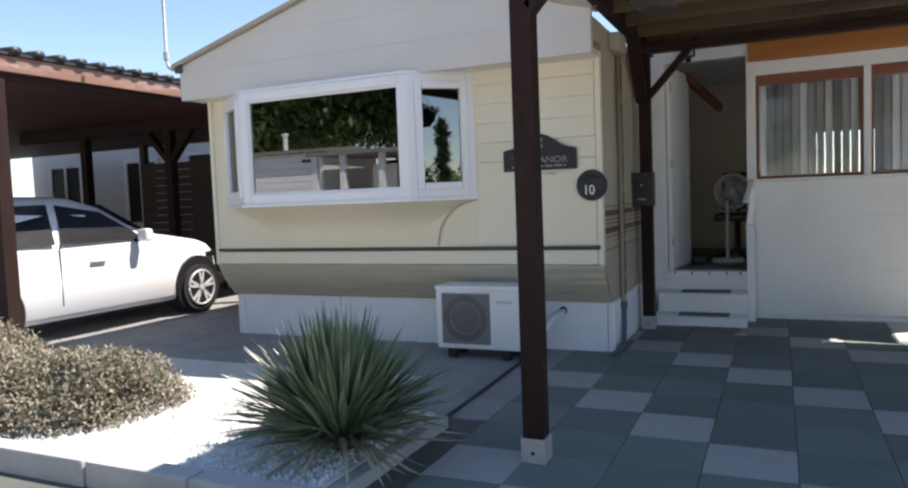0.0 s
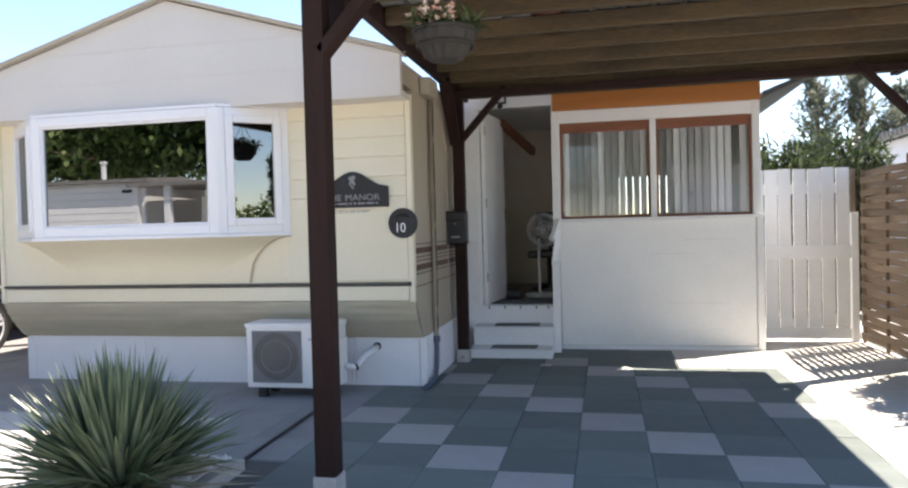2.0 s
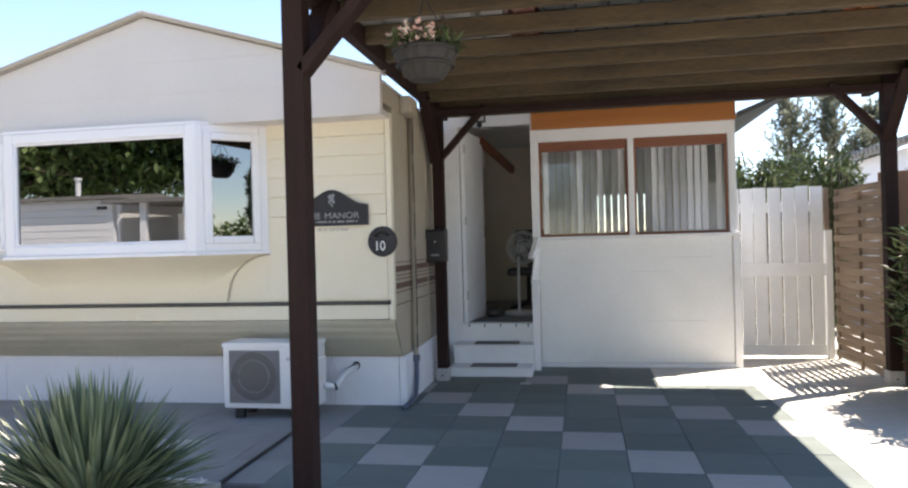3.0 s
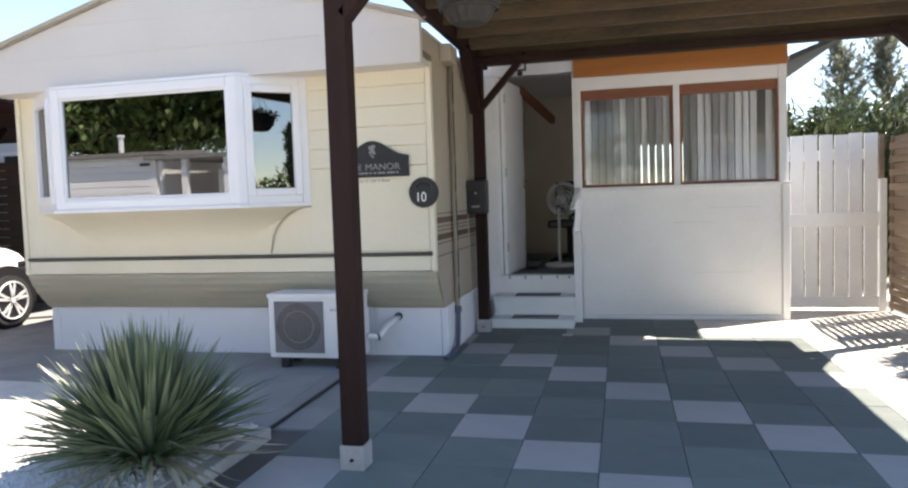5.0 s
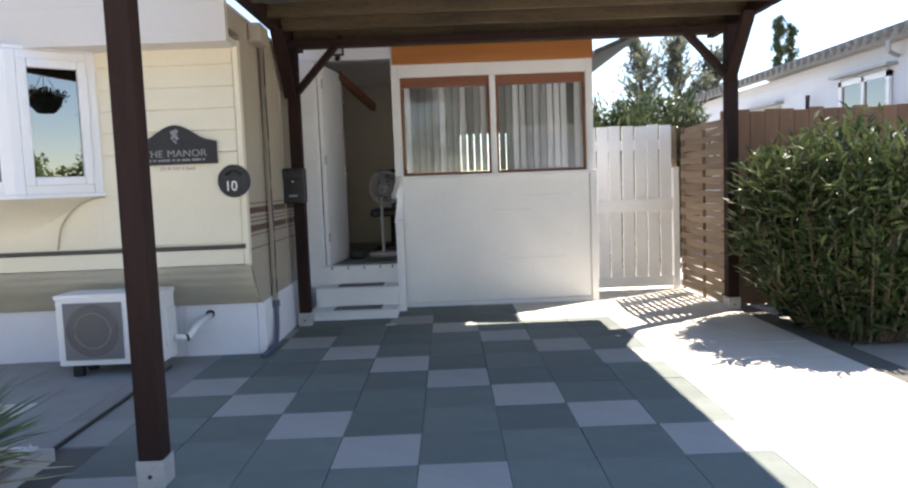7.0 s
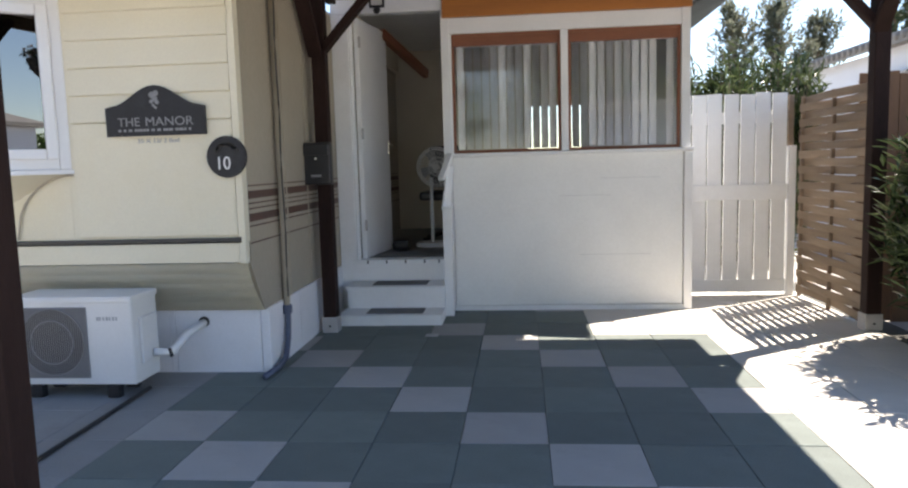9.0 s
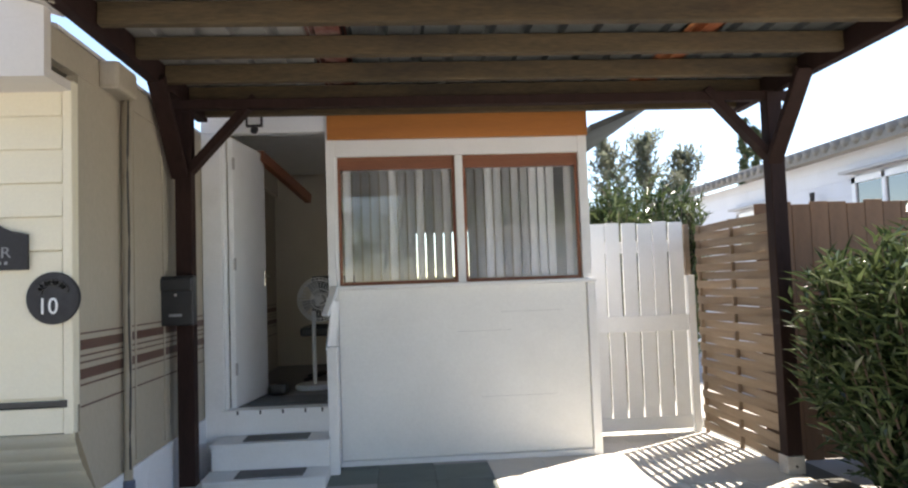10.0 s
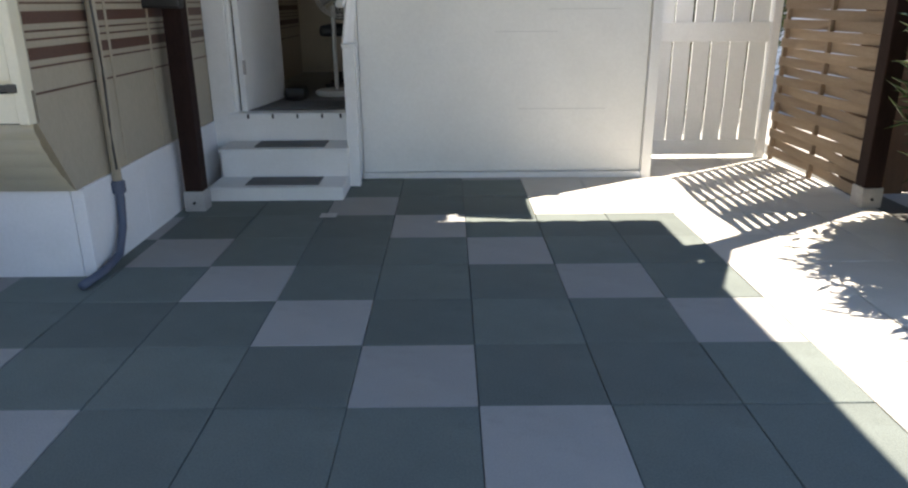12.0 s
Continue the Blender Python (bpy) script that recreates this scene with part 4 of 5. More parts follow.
part("fascia", B(LX - 0.025, LX + 0.01, -1.1, 6.4, 2.40, 2.53, bevel=0.006), REDWOOD, lc, "faded reddish fascia board")
# Ceiling and roof stretched to x -16.4, y 6.4 to shade the house.
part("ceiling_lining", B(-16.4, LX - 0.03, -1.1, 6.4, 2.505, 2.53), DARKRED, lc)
part("roof_deck", B(-16.4, LX + 0.03, -1.1, 6.4, 2.535, 2.56), BLACKTILE, lc)
tile = None
for i in range(24):
    y = -1.05 + i * 0.205
    if tile is None:
        b2 = rod(bmesh.new(), [(LX - 0.30, 0, 2.60), (LX + 0.05, 0, 2.575)], 0.05, 10)
        for v in b2.verts:
            v.co.z = 2.57 + (v.co.z - 2.57) * 0.7
        tile = part("roof_tile", b2, BLACKTILE, lc, smooth=True)
        tile.location = (0, y, 0)
    else:
        o = tile.copy()
        scene.collection.objects.link(o)
        o.location = (0, y, 0)

# car: the side outline runs along y, nose away from the road
car = thing("car", (-7.2, 0.9, 0.0), "white hatchback parked under the neighbour's carport", "car")
CXR, CXL = -6.36, -8.06
CXM = (CXR + CXL) / 2
WF, WR, WRAD = 2.10, -0.42, 0.30


def car_section(y):
    """Half-width, floor, shoulder and roof heights along the body."""
    nose, tail = 2.92, -1.20
    top = np.interp(y, [-1.2, -1.1, -0.7, 0.0, 0.7, 1.05, 1.62, 2.35, 2.62, 2.72], [0.85, 1.10, 1.34, 1.42, 1.41, 1.31, 0.98, 0.85, 0.72, 0.52])
    sh = np.interp(y, [-1.2, -0.9, 0.5, 1.62, 2.35, 2.62, 2.72], [0.86, 0.94, 0.92, 0.88, 0.76, 0.64, 0.50])
    hw = np.interp(y, [-1.2, -0.9, 0.0, 1.6, 2.35, 2.6, 2.72], [0.70, 0.81, 0.85, 0.85, 0.80, 0.66, 0.42])
    lo = np.interp(y, [-1.2, -0.9, 2.4, 2.72], [0.34, 0.20, 0.20, 0.26])
    return hw, lo, min(sh, top), top


bm = bmesh.new()
rings = []
for y in [-1.2, -1.12, -1.0] + [-0.9 + 0.1 * i for i in range(35)] + [2.58, 2.66, 2.72]:
    hw, lo, sh, top = car_section(y)
    roofw = hw * (0.70 if top - sh > 0.2 else 0.86)
    ring = [(-hw * 0.94, lo), (-hw * 0.99, lo + 0.06), (-hw, (lo + sh) / 2), (-hw * 0.985, sh - 0.08), (-hw * 0.95, sh), (-(hw * 0.45 + roofw * 0.55), sh + (top - sh) * 0.6), (-roofw * 0.92, top - 0.04 * (top - sh > 0.1)), (-roofw * 0.5, top)]
    ring = ring + [(-x, z) for x, z in ring[::-1]]
    rings.append([(CXM + x, y, z) for x, z in ring])
v = loft(bm, rings)
bm.faces.new(v[0][::-1])
bm.faces.new(v[-1])
bmesh.ops.recalc_face_normals(bm, faces=bm.faces[:])
body = part("body", bm, CARPAINT, car, smooth=True)


def side_x(y, z):
    hw, lo, sh, top = car_section(y)
    roofw = hw * (0.70 if top - sh > 0.2 else 0.86)
    if z <= sh:
        return CXM + hw * 0.99
    t = (z - sh) / max(0.05, top - sh)
    xs = np.interp(t, [0, 0.6, 1.0], [hw * 0.95, hw * 0.45 + roofw * 0.55, roofw * 0.92])
    return CXM + xs


for ol in ([(1.38, 0.93), (0.92, 1.235), (0.42, 1.32), (0.36, 0.935)], [(0.28, 0.935), (0.34, 1.325), (-0.35, 1.31), (-0.62, 1.22), (-0.66, 0.95)], [(-0.72, 0.98), (-0.70, 1.16), (-0.93, 1.05)]):
    bm = bmesh.new()
    fv = [bm.verts.new((side_x(y, z) + 0.04, y, z)) for y, z in ol]
    bm.faces.new(fv)
    bmesh.ops.solidify(bm, geom=bm.faces[:], thickness=0.01)
    part("side_window", bm, BLACK, car, "dark side window")
bm = bmesh.new()
fv = [bm.verts.new((CXM + x, y, z)) for x, y, z in ((-0.62, 1.58, 1.01), (0.62, 1.58, 1.01), (0.52, 1.07, 1.315), (-0.52, 1.07, 1.315))]
bm.faces.new(fv)
bmesh.ops.solidify(bm, geom=bm.faces[:], thickness=-0.012)
part("windscreen", bm, BLACK, car)
for y in (0.32, -0.60):
    part("door_seam", B(CXR - 0.012, CXR + 0.0, y - 0.004, y + 0.004, 0.34, 0.93), BLACK, car)
for y in (0.74, -0.30):
    part("door_handle", B(CXR - 0.01, CXR + 0.025, y - 0.09, y + 0.09, 0.73, 0.755, bevel=0.008), CARPAINT, car)
mr = part("wing_mirror", B(CXR + 0.02, CXR + 0.16, 1.22, 1.32, 0.90, 1.04, bevel=0.03), CARPAINT, car)
part("mirror_foot", B(CXR - 0.06, CXR + 0.05, 1.24, 1.30, 0.90, 0.95, bevel=0.01), BLACK, mr)
part("headlight", B(CXR - 0.17, CXR - 0.04, 2.28, 2.56, 0.64, 0.71, bevel=0.03, m=None), CHROME, car, "clear headlight")
part("bumper_vent", B(CXR - 0.22, CXR - 0.08, 2.48, 2.64, 0.30, 0.42, bevel=0.03), BLACK, car)
part("side_sill", B(CXR - 0.12, CXR - 0.06, WR + 0.36, WF - 0.36, 0.17, 0.24, bevel=0.015), BLACK, car)
for y in (WF, WR):
    for sx in (CXR - 0.09, CXL + 0.09):
        part("wheel_arch", disc(bmesh.new(), (sx - 0.004 if sx > CXM else sx + 0.004, y, 0.335), (1, 0, 0), 0.345, 0.20, 40), BLACK, car)
        wh = part("wheel", disc(bmesh.new(), (sx + (0.03 if sx > CXM else -0.03), y, WRAD), (1, 0, 0), WRAD, 0.19, 40, 0.03), TYRE, car, "black tyre")
        if sx > CXM:
            part("rim", disc(bmesh.new(), (sx + 0.125, y, WRAD), (1, 0, 0), 0.205, 0.012, 36, 0.003), BLACK, wh)
            bm = rod(bmesh.new(), [(sx + 0.133, y + 0.20 * math.cos(a), WRAD + 0.20 * math.sin(a)) for a in [2 * math.pi * k / 32 for k in range(33)]], 0.013, 6, cap=False)
            part("rim_ring", bm, ALLOY, wh)
            for k in range(5):
                for da in (-0.17, 0.17):
                    a = 2 * math.pi * k / 5 + 0.3
                    bm = bmesh.new()
                    bar(bm, (sx + 0.135, y + 0.03 * math.cos(a), WRAD + 0.03 * math.sin(a)), (sx + 0.135, y + 0.195 * math.cos(a + da), WRAD + 0.195 * math.sin(a + da)), 0.03, 0.014, 0.003, up=(1, 0, 0))
                    part("spoke", bm, ALLOY, wh)
            part("hub_cap", disc(bmesh.new(), (sx + 0.138, y, WRAD), (1, 0, 0), 0.035, 0.02, 16, 0.004), ALLOY, wh)

# slatted screen behind the car
sf = thing("slatted_fence", (-6.6, 4.3, -0.05), "dark brown slatted wooden fence behind the car", "fence")
for x in (-9.5, -8.0, -6.55, -5.12):
    part("post", B(x - 0.05, x + 0.05, 4.25, 4.35, -0.06, 2.3 if x < -9 else 2.0, bevel=0.006), DARKFENCE, sf)
sl = part("slat", B(-9.5, -5.12, 4.225, 4.249, 0, 0.112, bevel=0.003), DARKFENCE, sf)
sl.location = (0, 0, 0.08)
for i in range(1, 16):
    o = sl.copy()
    scene.collection.objects.link(o)
    o.location = (0, 0, 0.08 + i * 0.119)
nh = thing("neighbour_house", (-9.5, 7.0, -0.05), "white single-storey house behind the neighbour's carport", "house")
part("wall", B(-16, -5.2, 7.0, 7.2, -0.06, 2.95), HOUSEWHITE, nh)
part("roof", prism(bmesh.new(), [(6.4, 2.93), (11, 4.1), (11, 4.0), (6.4, 2.85)], -16.3, -5.0, 0), ROOFGREY, nh)
part("soffit", B(-16.2, -5.05, 6.45, 6.99, 2.80, 2.85), REDWOOD, nh)
# Opaque black panes and doorway sheet stand in for the unlit rooms.
for x0, x1, z0, z1 in ((-13.0, -12.0, 0.9, 2.35), (-15.4, -14.3, 0.9, 2.35)):
    w = part("window", frame_bars(bmesh.new(), x0, x1, z0, z1, 6.95, 6.998, 0.09, 0.004), UPVC, nh)
    part("pane", B(x0 + 0.09, x1 - 0.09, 6.975, 6.985, z0 + 0.09, z1 - 0.09), BLACK, w)
    part("mullion", B((x0 + x1) / 2 - 0.03, (x0 + x1) / 2 + 0.03, 6.95, 6.974, z0 + 0.09, z1 - 0.09), UPVC, w)
d1 = part("doorway", frame_bars(bmesh.new(), -11.2, -10.2, 0.0, 2.4, 6.94, 6.998, 0.07, 0.004), UPVC, nh)
part("dark_opening", B(-11.13, -10.27, 6.97, 6.985, 0.07, 2.33), BLACK, d1)
w = part("window", frame_bars(bmesh.new(), -9.2, -7.7, 1.2, 2.2, 6.95, 6.998, 0.07, 0.004), UPVC, nh)
part("pane", B(-9.13, -7.77, 6.975, 6.985, 1.27, 2.13), HOUSEWHITE, w)
part("vent", B(-9.0, -8.7, 6.95, 6.999, 2.42, 2.55, bevel=0.01), GREYPLASTIC, nh)

# ---- planter ----
pl = thing("planter_bed", (-4.4, -1.5, -0.06), "raised planting bed with concrete kerb stones", "planter")
KY = -2.16
x = -1.70
for i in range(10):
    w = 0.62
    part("kerb_stone", B(x - w + 0.012, x, KY - 0.06 + 0.004 * (i % 2), KY + 0.06, -0.07, 0.105 + 0.003 * (i % 3), bevel=0.014), KERB, pl, "grey concrete kerb stone")
    x -= w
part("side_kerb", B(-1.78, -1.70, KY + 0.07, -0.93, -0.07, 0.05, bevel=0.01), KERB, pl)
part("soil", B(-8.0, -1.785, KY + 0.05, -0.92, -0.07, 0.055), GRAVEL, pl)
rng = random.Random(11)
vs, fs = [], []
for i in range(5200):
    p = Vector((rng.uniform(-4.6, -1.80), rng.uniform(KY + 0.07, -0.94), 0.058))
    r = rng.uniform(0.010, 0.022)
    b = len(vs)
    c = [Vector((rng.uniform(0.6, 1.2) * r * dx, rng.uniform(0.6, 1.2) * r * dy, rng.uniform(0.5, 1) * r * dz)) + p for dx, dy, dz in ((1, 0, 0), (0, 1, 0), (-1, 0, 0), (0, -1, 0), (0, 0, 1.2))]
    vs += c
    fs += [(b, b + 1, b + 4), (b + 1, b + 2, b + 4), (b + 2, b + 3, b + 4), (b + 3, b, b + 4)]
g = leaf_part("gravel", vs, fs, GRAVEL, None)
tagged(g, "white decorative gravel spread over the planting bed", "gravel", kind="stuff")

# sword-leaved plant
yc = thing("yucca_plant", (-1.99, -1.55, 0.05), "grey-green sword-leaved yucca rosette in white gravel", "plant")
rng = random.Random(21)
bm = bmesh.new()
vs, fs = [], []
dry_v, dry_f = [], []
for i in range(700):
    az = rng.uniform(0, 2 * math.pi)
    u = rng.random()
    el = radians(12 + 76 * u ** 0.8)
    L = rng.uniform(0.50, 0.66) * (0.92 + 0.10 * math.sin(el))
    dry = u < 0.07
    h = Vector((math.cos(az), math.sin(az), 0))
    s = Vector((-math.sin(az), math.cos(az), 0))
    p0 = Vector((-1.99, -1.55, 0.08 + 0.05 * rng.random())) + h * rng.uniform(0.03, 0.10)
    sag = rng.uniform(0.10, 0.34) * math.cos(el) + (0.30 if dry else 0.0)
    W = rng.uniform(0.0105, 0.017)
    lv, lf = (dry_v, dry_f) if dry else (vs, fs)
    b = len(lv)
    twist = rng.uniform(-0.5, 0.5)
    for k, t in enumerate((0.0, 0.3, 0.55, 0.8, 1.0)):
        c = p0 + (h * math.cos(el) + Vector((0, 0, math.sin(el)))) * L * t - Vector((0, 0, sag * t * t * L))
        c.z = max(c.z, 0.065)
        ww = W * (0.9, 1.0, 0.9, 0.55, 0.04)[k]
        across = (s * math.cos(twist * t) + h.cross(s) * math.sin(twist * t)) * ww
        fold = Vector((0, 0, 0.3 * ww))
        lv += [c - across + fold, c - fold, c + across + fold]
    for k in range(4):
        q = b + 3 * k
        lf += [(q, q + 1, q + 4, q + 3), (q + 1, q + 2, q + 5, q + 4)]
leaf_part("dry_leaves", dry_v, dry_f, DRY_L, yc, "dry straw-coloured lower leaves")
leaf_part("leaf_rosette", vs, fs, AGAVE_L, yc)
part("stump", disc(bmesh.new(), (-1.99, -1.55, 0.07), (0, 0, 1), 0.07, 0.12, 14, 0.02), BARK, yc)


def shrub(name, at, rx, ry, h, n, size, material, label, seed, category="shrub", open_=0.25, stems=14):
    """A rounded shrub of many small leaves on visible stems with an uneven outline."""
    t = thing(name, at, label, category)
    rng = random.Random(seed)
    at = Vector(at)
    bm = bmesh.new()
    tips = []
    for i in range(stems):
        a, k = rng.uniform(0, 6.28), rng.uniform(0.2, 0.95)
        tip = at + Vector((rx * k * math.cos(a), ry * k * math.sin(a), h * rng.uniform(0.55, 1.05) * (1 - 0.45 * k * k)))
        midp = at.lerp(tip, 0.5) + Vector((0, 0, 0.12 * h))
        rod(bm, [at + Vector((0.05 * math.cos(a), 0.05 * math.sin(a), -0.02)), midp, tip], 0.01, 5, radii=[0.016, 0.009, 0.003])
        tips.append((midp, tip))
    part("branchwork", bm, BARK, t)["kind"] = "stuff"
    lumps = [(rng.uniform(0, 6.28), rng.uniform(0, 1.4), rng.uniform(0.62, 1.3)) for _ in range(26)]
    vs, fs = [], []
    for i in range(n):
        a = rng.uniform(0, 6.28)
        el = math.asin(rng.random())
        k = 1.0
        for la, le, lk in lumps:
            d = math.cos(la - a) * math.cos(le - el)
            k += (lk - 1) * max(0.0, d) ** 12
        r = k * (1 - open_ * rng.random() ** 2.0 * 1.6) + rng.gauss(0, 0.05)
        p = at + Vector((rx * r * math.cos(a) * math.cos(el), ry * r * math.sin(a) * math.cos(el), 0.04 * h + h * 0.95 * r * math.sin(el)))
        d = (p - at).normalized() * 0.3 + rand_dir(rng, -0.6)
        leaf(vs, fs, p, d, size * rng.uniform(0.5, 1.3), size * rng.uniform(0.25, 0.45))
    leaf_part("foliage", vs, fs, material, t)["kind"] = "stuff"
    return t


shrub("low_shrub", (-3.95, -1.5, 0.05), 0.66, 0.52, 0.34, 20000, 0.04, SHRUB_L, "dry grey-brown low shrub spreading over the gravel", 31, stems=10)
shrub("low_shrub", (-5.05, -1.35, 0.05), 0.80, 0.58, 0.40, 20000, 0.04, SHRUB_L, "dry reddish-brown low shrub beside the kerb", 32, stems=10)
shrub("low_shrub", (-6.2, -1.35, 0.05), 0.75, 0.60, 0.42, 10000, 0.042, SHRUB_L, "dry reddish-brown low shrub beside the kerb", 33, stems=8)

# ---- right side: gate, woven screen, fence, hedge ----
GX0, GX1, GYT = 1.79, 2.60, 3.46
gate = thing("garden_gate", (2.2, GYT, 0.0), "white painted slatted wooden garden gate, closed", "gate")
n = 6
w = (GX1 - GX0) / n
for i in range(n):
    part("board", B(GX0 + i * w + 0.007, GX0 + (i + 1) * w - 0.007, GYT, GYT + 0.02, 0.03, 1.755 - 0.004 * (i % 2), bevel=0.003, m=pose(0, 0, 0, 0, (0.12, -0.15, 0.1, 0.16, -0.1, 0.0)[i], 0)), WHITE, gate)
part("middle_rail", B(GX0, GX1, GYT - 0.022, GYT - 0.001, 0.84, 0.975, bevel=0.004), WHITE, gate)
part("bottom_rail", B(GX0, GX1, GYT - 0.012, GYT - 0.001, 0.03, 0.14, bevel=0.003), WHITE, gate)
part("rear_rail", B(GX0, GX1, GYT + 0.021, GYT + 0.045, 1.5, 1.6, bevel=0.003), WHITE, gate)
part("gate_post", B(GX1 + 0.006, GX1 + 0.066, GYT - 0.03, GYT + 0.04, 0.0, 1.30, bevel=0.004), WHITE, gate)
part("gate_post", B(1.70, GX0 - 0.006, GYT - 0.02, GYT + 0.04, 0.0, 1.75, bevel=0.004), WHITE, gate)
part("upper_post", B(GX1 + 0.008, GX1 + 0.05, GYT + 0.0, GYT + 0.04, 1.301, 1.73, bevel=0.004), WOVEN, gate)

SX, SY0, SY1, SZ = 2.70, 2.19, 3.40, 1.72
scr = thing("woven_screen", (SX, 2.8, 0.0), "woven wooden slat fence panel, brown and weathered", "fence")
posts_y = [SY0, (SY0 + SY1) / 2, SY1]
for y in posts_y:
    part("batten", B(SX - 0.014, SX + 0.014, y - 0.014, y + 0.014, 0.0, SZ - 0.01, bevel=0.003), WOVEN, scr)
wm = {}
rows = 26
ph = (SZ - 0.05) / rows
for r in range(rows):
    key = r % 2
    if key not in wm:
        b2 = bmesh.new()
        s = 1 if key else -1
        ring = []
        for i in range(17):
            t = i / 16
            y = SY0 - 0.02 + (SY1 - SY0 + 0.04) * t
            xo = s * 0.017 * math.cos(2 * math.pi * t)
            ring.append([(SX + xo - 0.004, y, 0.0), (SX + xo + 0.004, y, 0.0), (SX + xo + 0.004, y, ph * 0.962), (SX + xo - 0.004, y, ph * 0.962)])
        v = loft(b2, ring)
        b2.faces.new(v[0][::-1])
        b2.faces.new(v[-1])
        wm[key] = bpy.data.meshes.new("woven_slat")
        b2.to_mesh(wm[key])
        b2.free()
        wm[key].materials.append(WOVEN)
    o = new("woven_slat", wm[key])
    o.parent = scr
    o.matrix_parent_inverse = scr.matrix_basis.inverted()
    o.location = (0, 0, 0.035 + r * ph)
    o.rotation_euler = (radians(random.Random(r).uniform(-0.5, 0.5)), 0, 0)
    o.location.z -= math.sin(o.rotation_euler.x) * 2.8

bf = thing("board_fence", (4.3, 2.6, 0.0), "brown vertical board fence behind the hedge", "fence")
b0 = part("board", B(2.80, 2.935, 2.60, 2.62, -0.06, 1.80, bevel=0.003), FENCEWOOD, bf)
for i in range(1, 26):
    o = b0.copy()
    scene.collection.objects.link(o)
    o.location = (0.14 * i, 0.0, 0.012 * math.sin(i * 2.3))
for z in (0.4, 1.5):
    part("rail", B(2.80, 6.5, 2.621, 2.66, z, z + 0.08), FENCEWOOD, bf)


def oleander(name, at, rx, ry, h, canes, per, size, label, seed, lean=0.0):
    """Upright canes with whorls of long narrow leaves."""
    t = thing(name, at, label, "bush")
    rng = random.Random(seed)
    at = Vector(at)
    bm = bmesh.new()
    vs, fs = [], []
    for i in range(canes):
        a, k = rng.uniform(0, 6.28), math.sqrt(rng.random())
        hh = h * rng.uniform(0.5, 1.0) * (1 - 0.22 * k)
        tip = at + Vector((rx * k * math.cos(a), ry * k * math.sin(a), hh))
        base = at + Vector((rx * 0.5 * k * math.cos(a), ry * 0.5 * k * math.sin(a), -0.01))
        midp = base.lerp(tip, 0.5) + Vector((0.10 * rx * math.cos(a), 0.10 * ry * math.sin(a), 0))
        rod(bm, [base, midp, tip], 0.008, 5, radii=[0.011, 0.008, 0.003])
        for j in range(per):
            u = rng.random() ** 0.85
            p = base.lerp(midp, u * 2) if u < 0.5 else midp.lerp(tip, u * 2 - 1)
            p = p + rand_dir(rng, -0.4) * rng.uniform(0.0, 0.13)
            p.z = max(p.z, 0.03)
            d = rand_dir(rng, -0.3) + Vector((0, 0, 0.32)) + Vector((math.cos(a), math.sin(a), 0)) * 0.3
            leaf(vs, fs, p, d, size * rng.uniform(0.6, 1.15), size * rng.uniform(0.15, 0.22), 0.2)
    part("branchwork", bm, BARK, t)["kind"] = "stuff"
    leaf_part("foliage", vs, fs, OLEANDER_L, t)["kind"] = "stuff"
    return t


oleander("oleander_bush", (3.42, 1.25, -0.03), 0.93, 0.92, 1.74, 360, 100, 0.16, "dense green oleander bush beside the carport post", 41)
oleander("oleander_bush", (4.9, 1.1, 0.0), 0.9, 0.8, 1.8, 90, 60, 0.16, "dense green oleander bush in the hedge", 42)
oleander("oleander_bush", (3.15, 6.2, 0.0), 0.78, 0.7, 2.80, 210, 90, 0.19, "tall green oleander bush behind the garden gate", 43)
oleander("oleander_bush", (2.45, 5.7, 0.0), 0.65, 0.7, 2.55, 170, 90, 0.19, "green oleander bush behind the garden gate", 44)

# white house beyond the fence
rh = thing("white_house", (6.4, 8.0, -0.05), "white low house with grey tiled roof beyond the fence", "house")
part("wall", B(5.7, 5.9, 2.9, 12.5, -0.06, 2.72), HOUSEWHITE, rh)
part("gable_wall", B(5.9, 9.5, 12.3, 12.5, -0.06, 2.72), HOUSEWHITE, rh)
part("gable_wall", B(5.9, 9.5, 2.9, 3.1, -0.06, 2.72), HOUSEWHITE, rh)
part("roof", prism(bmesh.new(), [(5.45, 2.70), (7.6, 3.35), (9.8, 2.70), (9.8, 2.78), (7.6, 3.44), (5.45, 2.79)], 2.7, 12.7, 1), ROOFGREY, rh)
rt = None
for i in range(50):
    if rt is None:
        b2 = rod(bmesh.new(), [(5.42, 0, 2.79), (6.6, 0, 3.15)], 0.06, 8)
        rt = part("roof_tile", b2, ROOFGREY, rh, smooth=True)
        rt.location = (0, 2.75, 0)
    else:
        o = rt.copy()
        scene.collection.objects.link(o)
        o.location = (0, 2.75 + 0.2 * i, 0)
for i in range(13):
    part("siding_line", B(5.692, 5.70, 2.9, 12.5, 0.3 + 0.19 * i, 0.31 + 0.19 * i), HOUSEWHITE, rh)
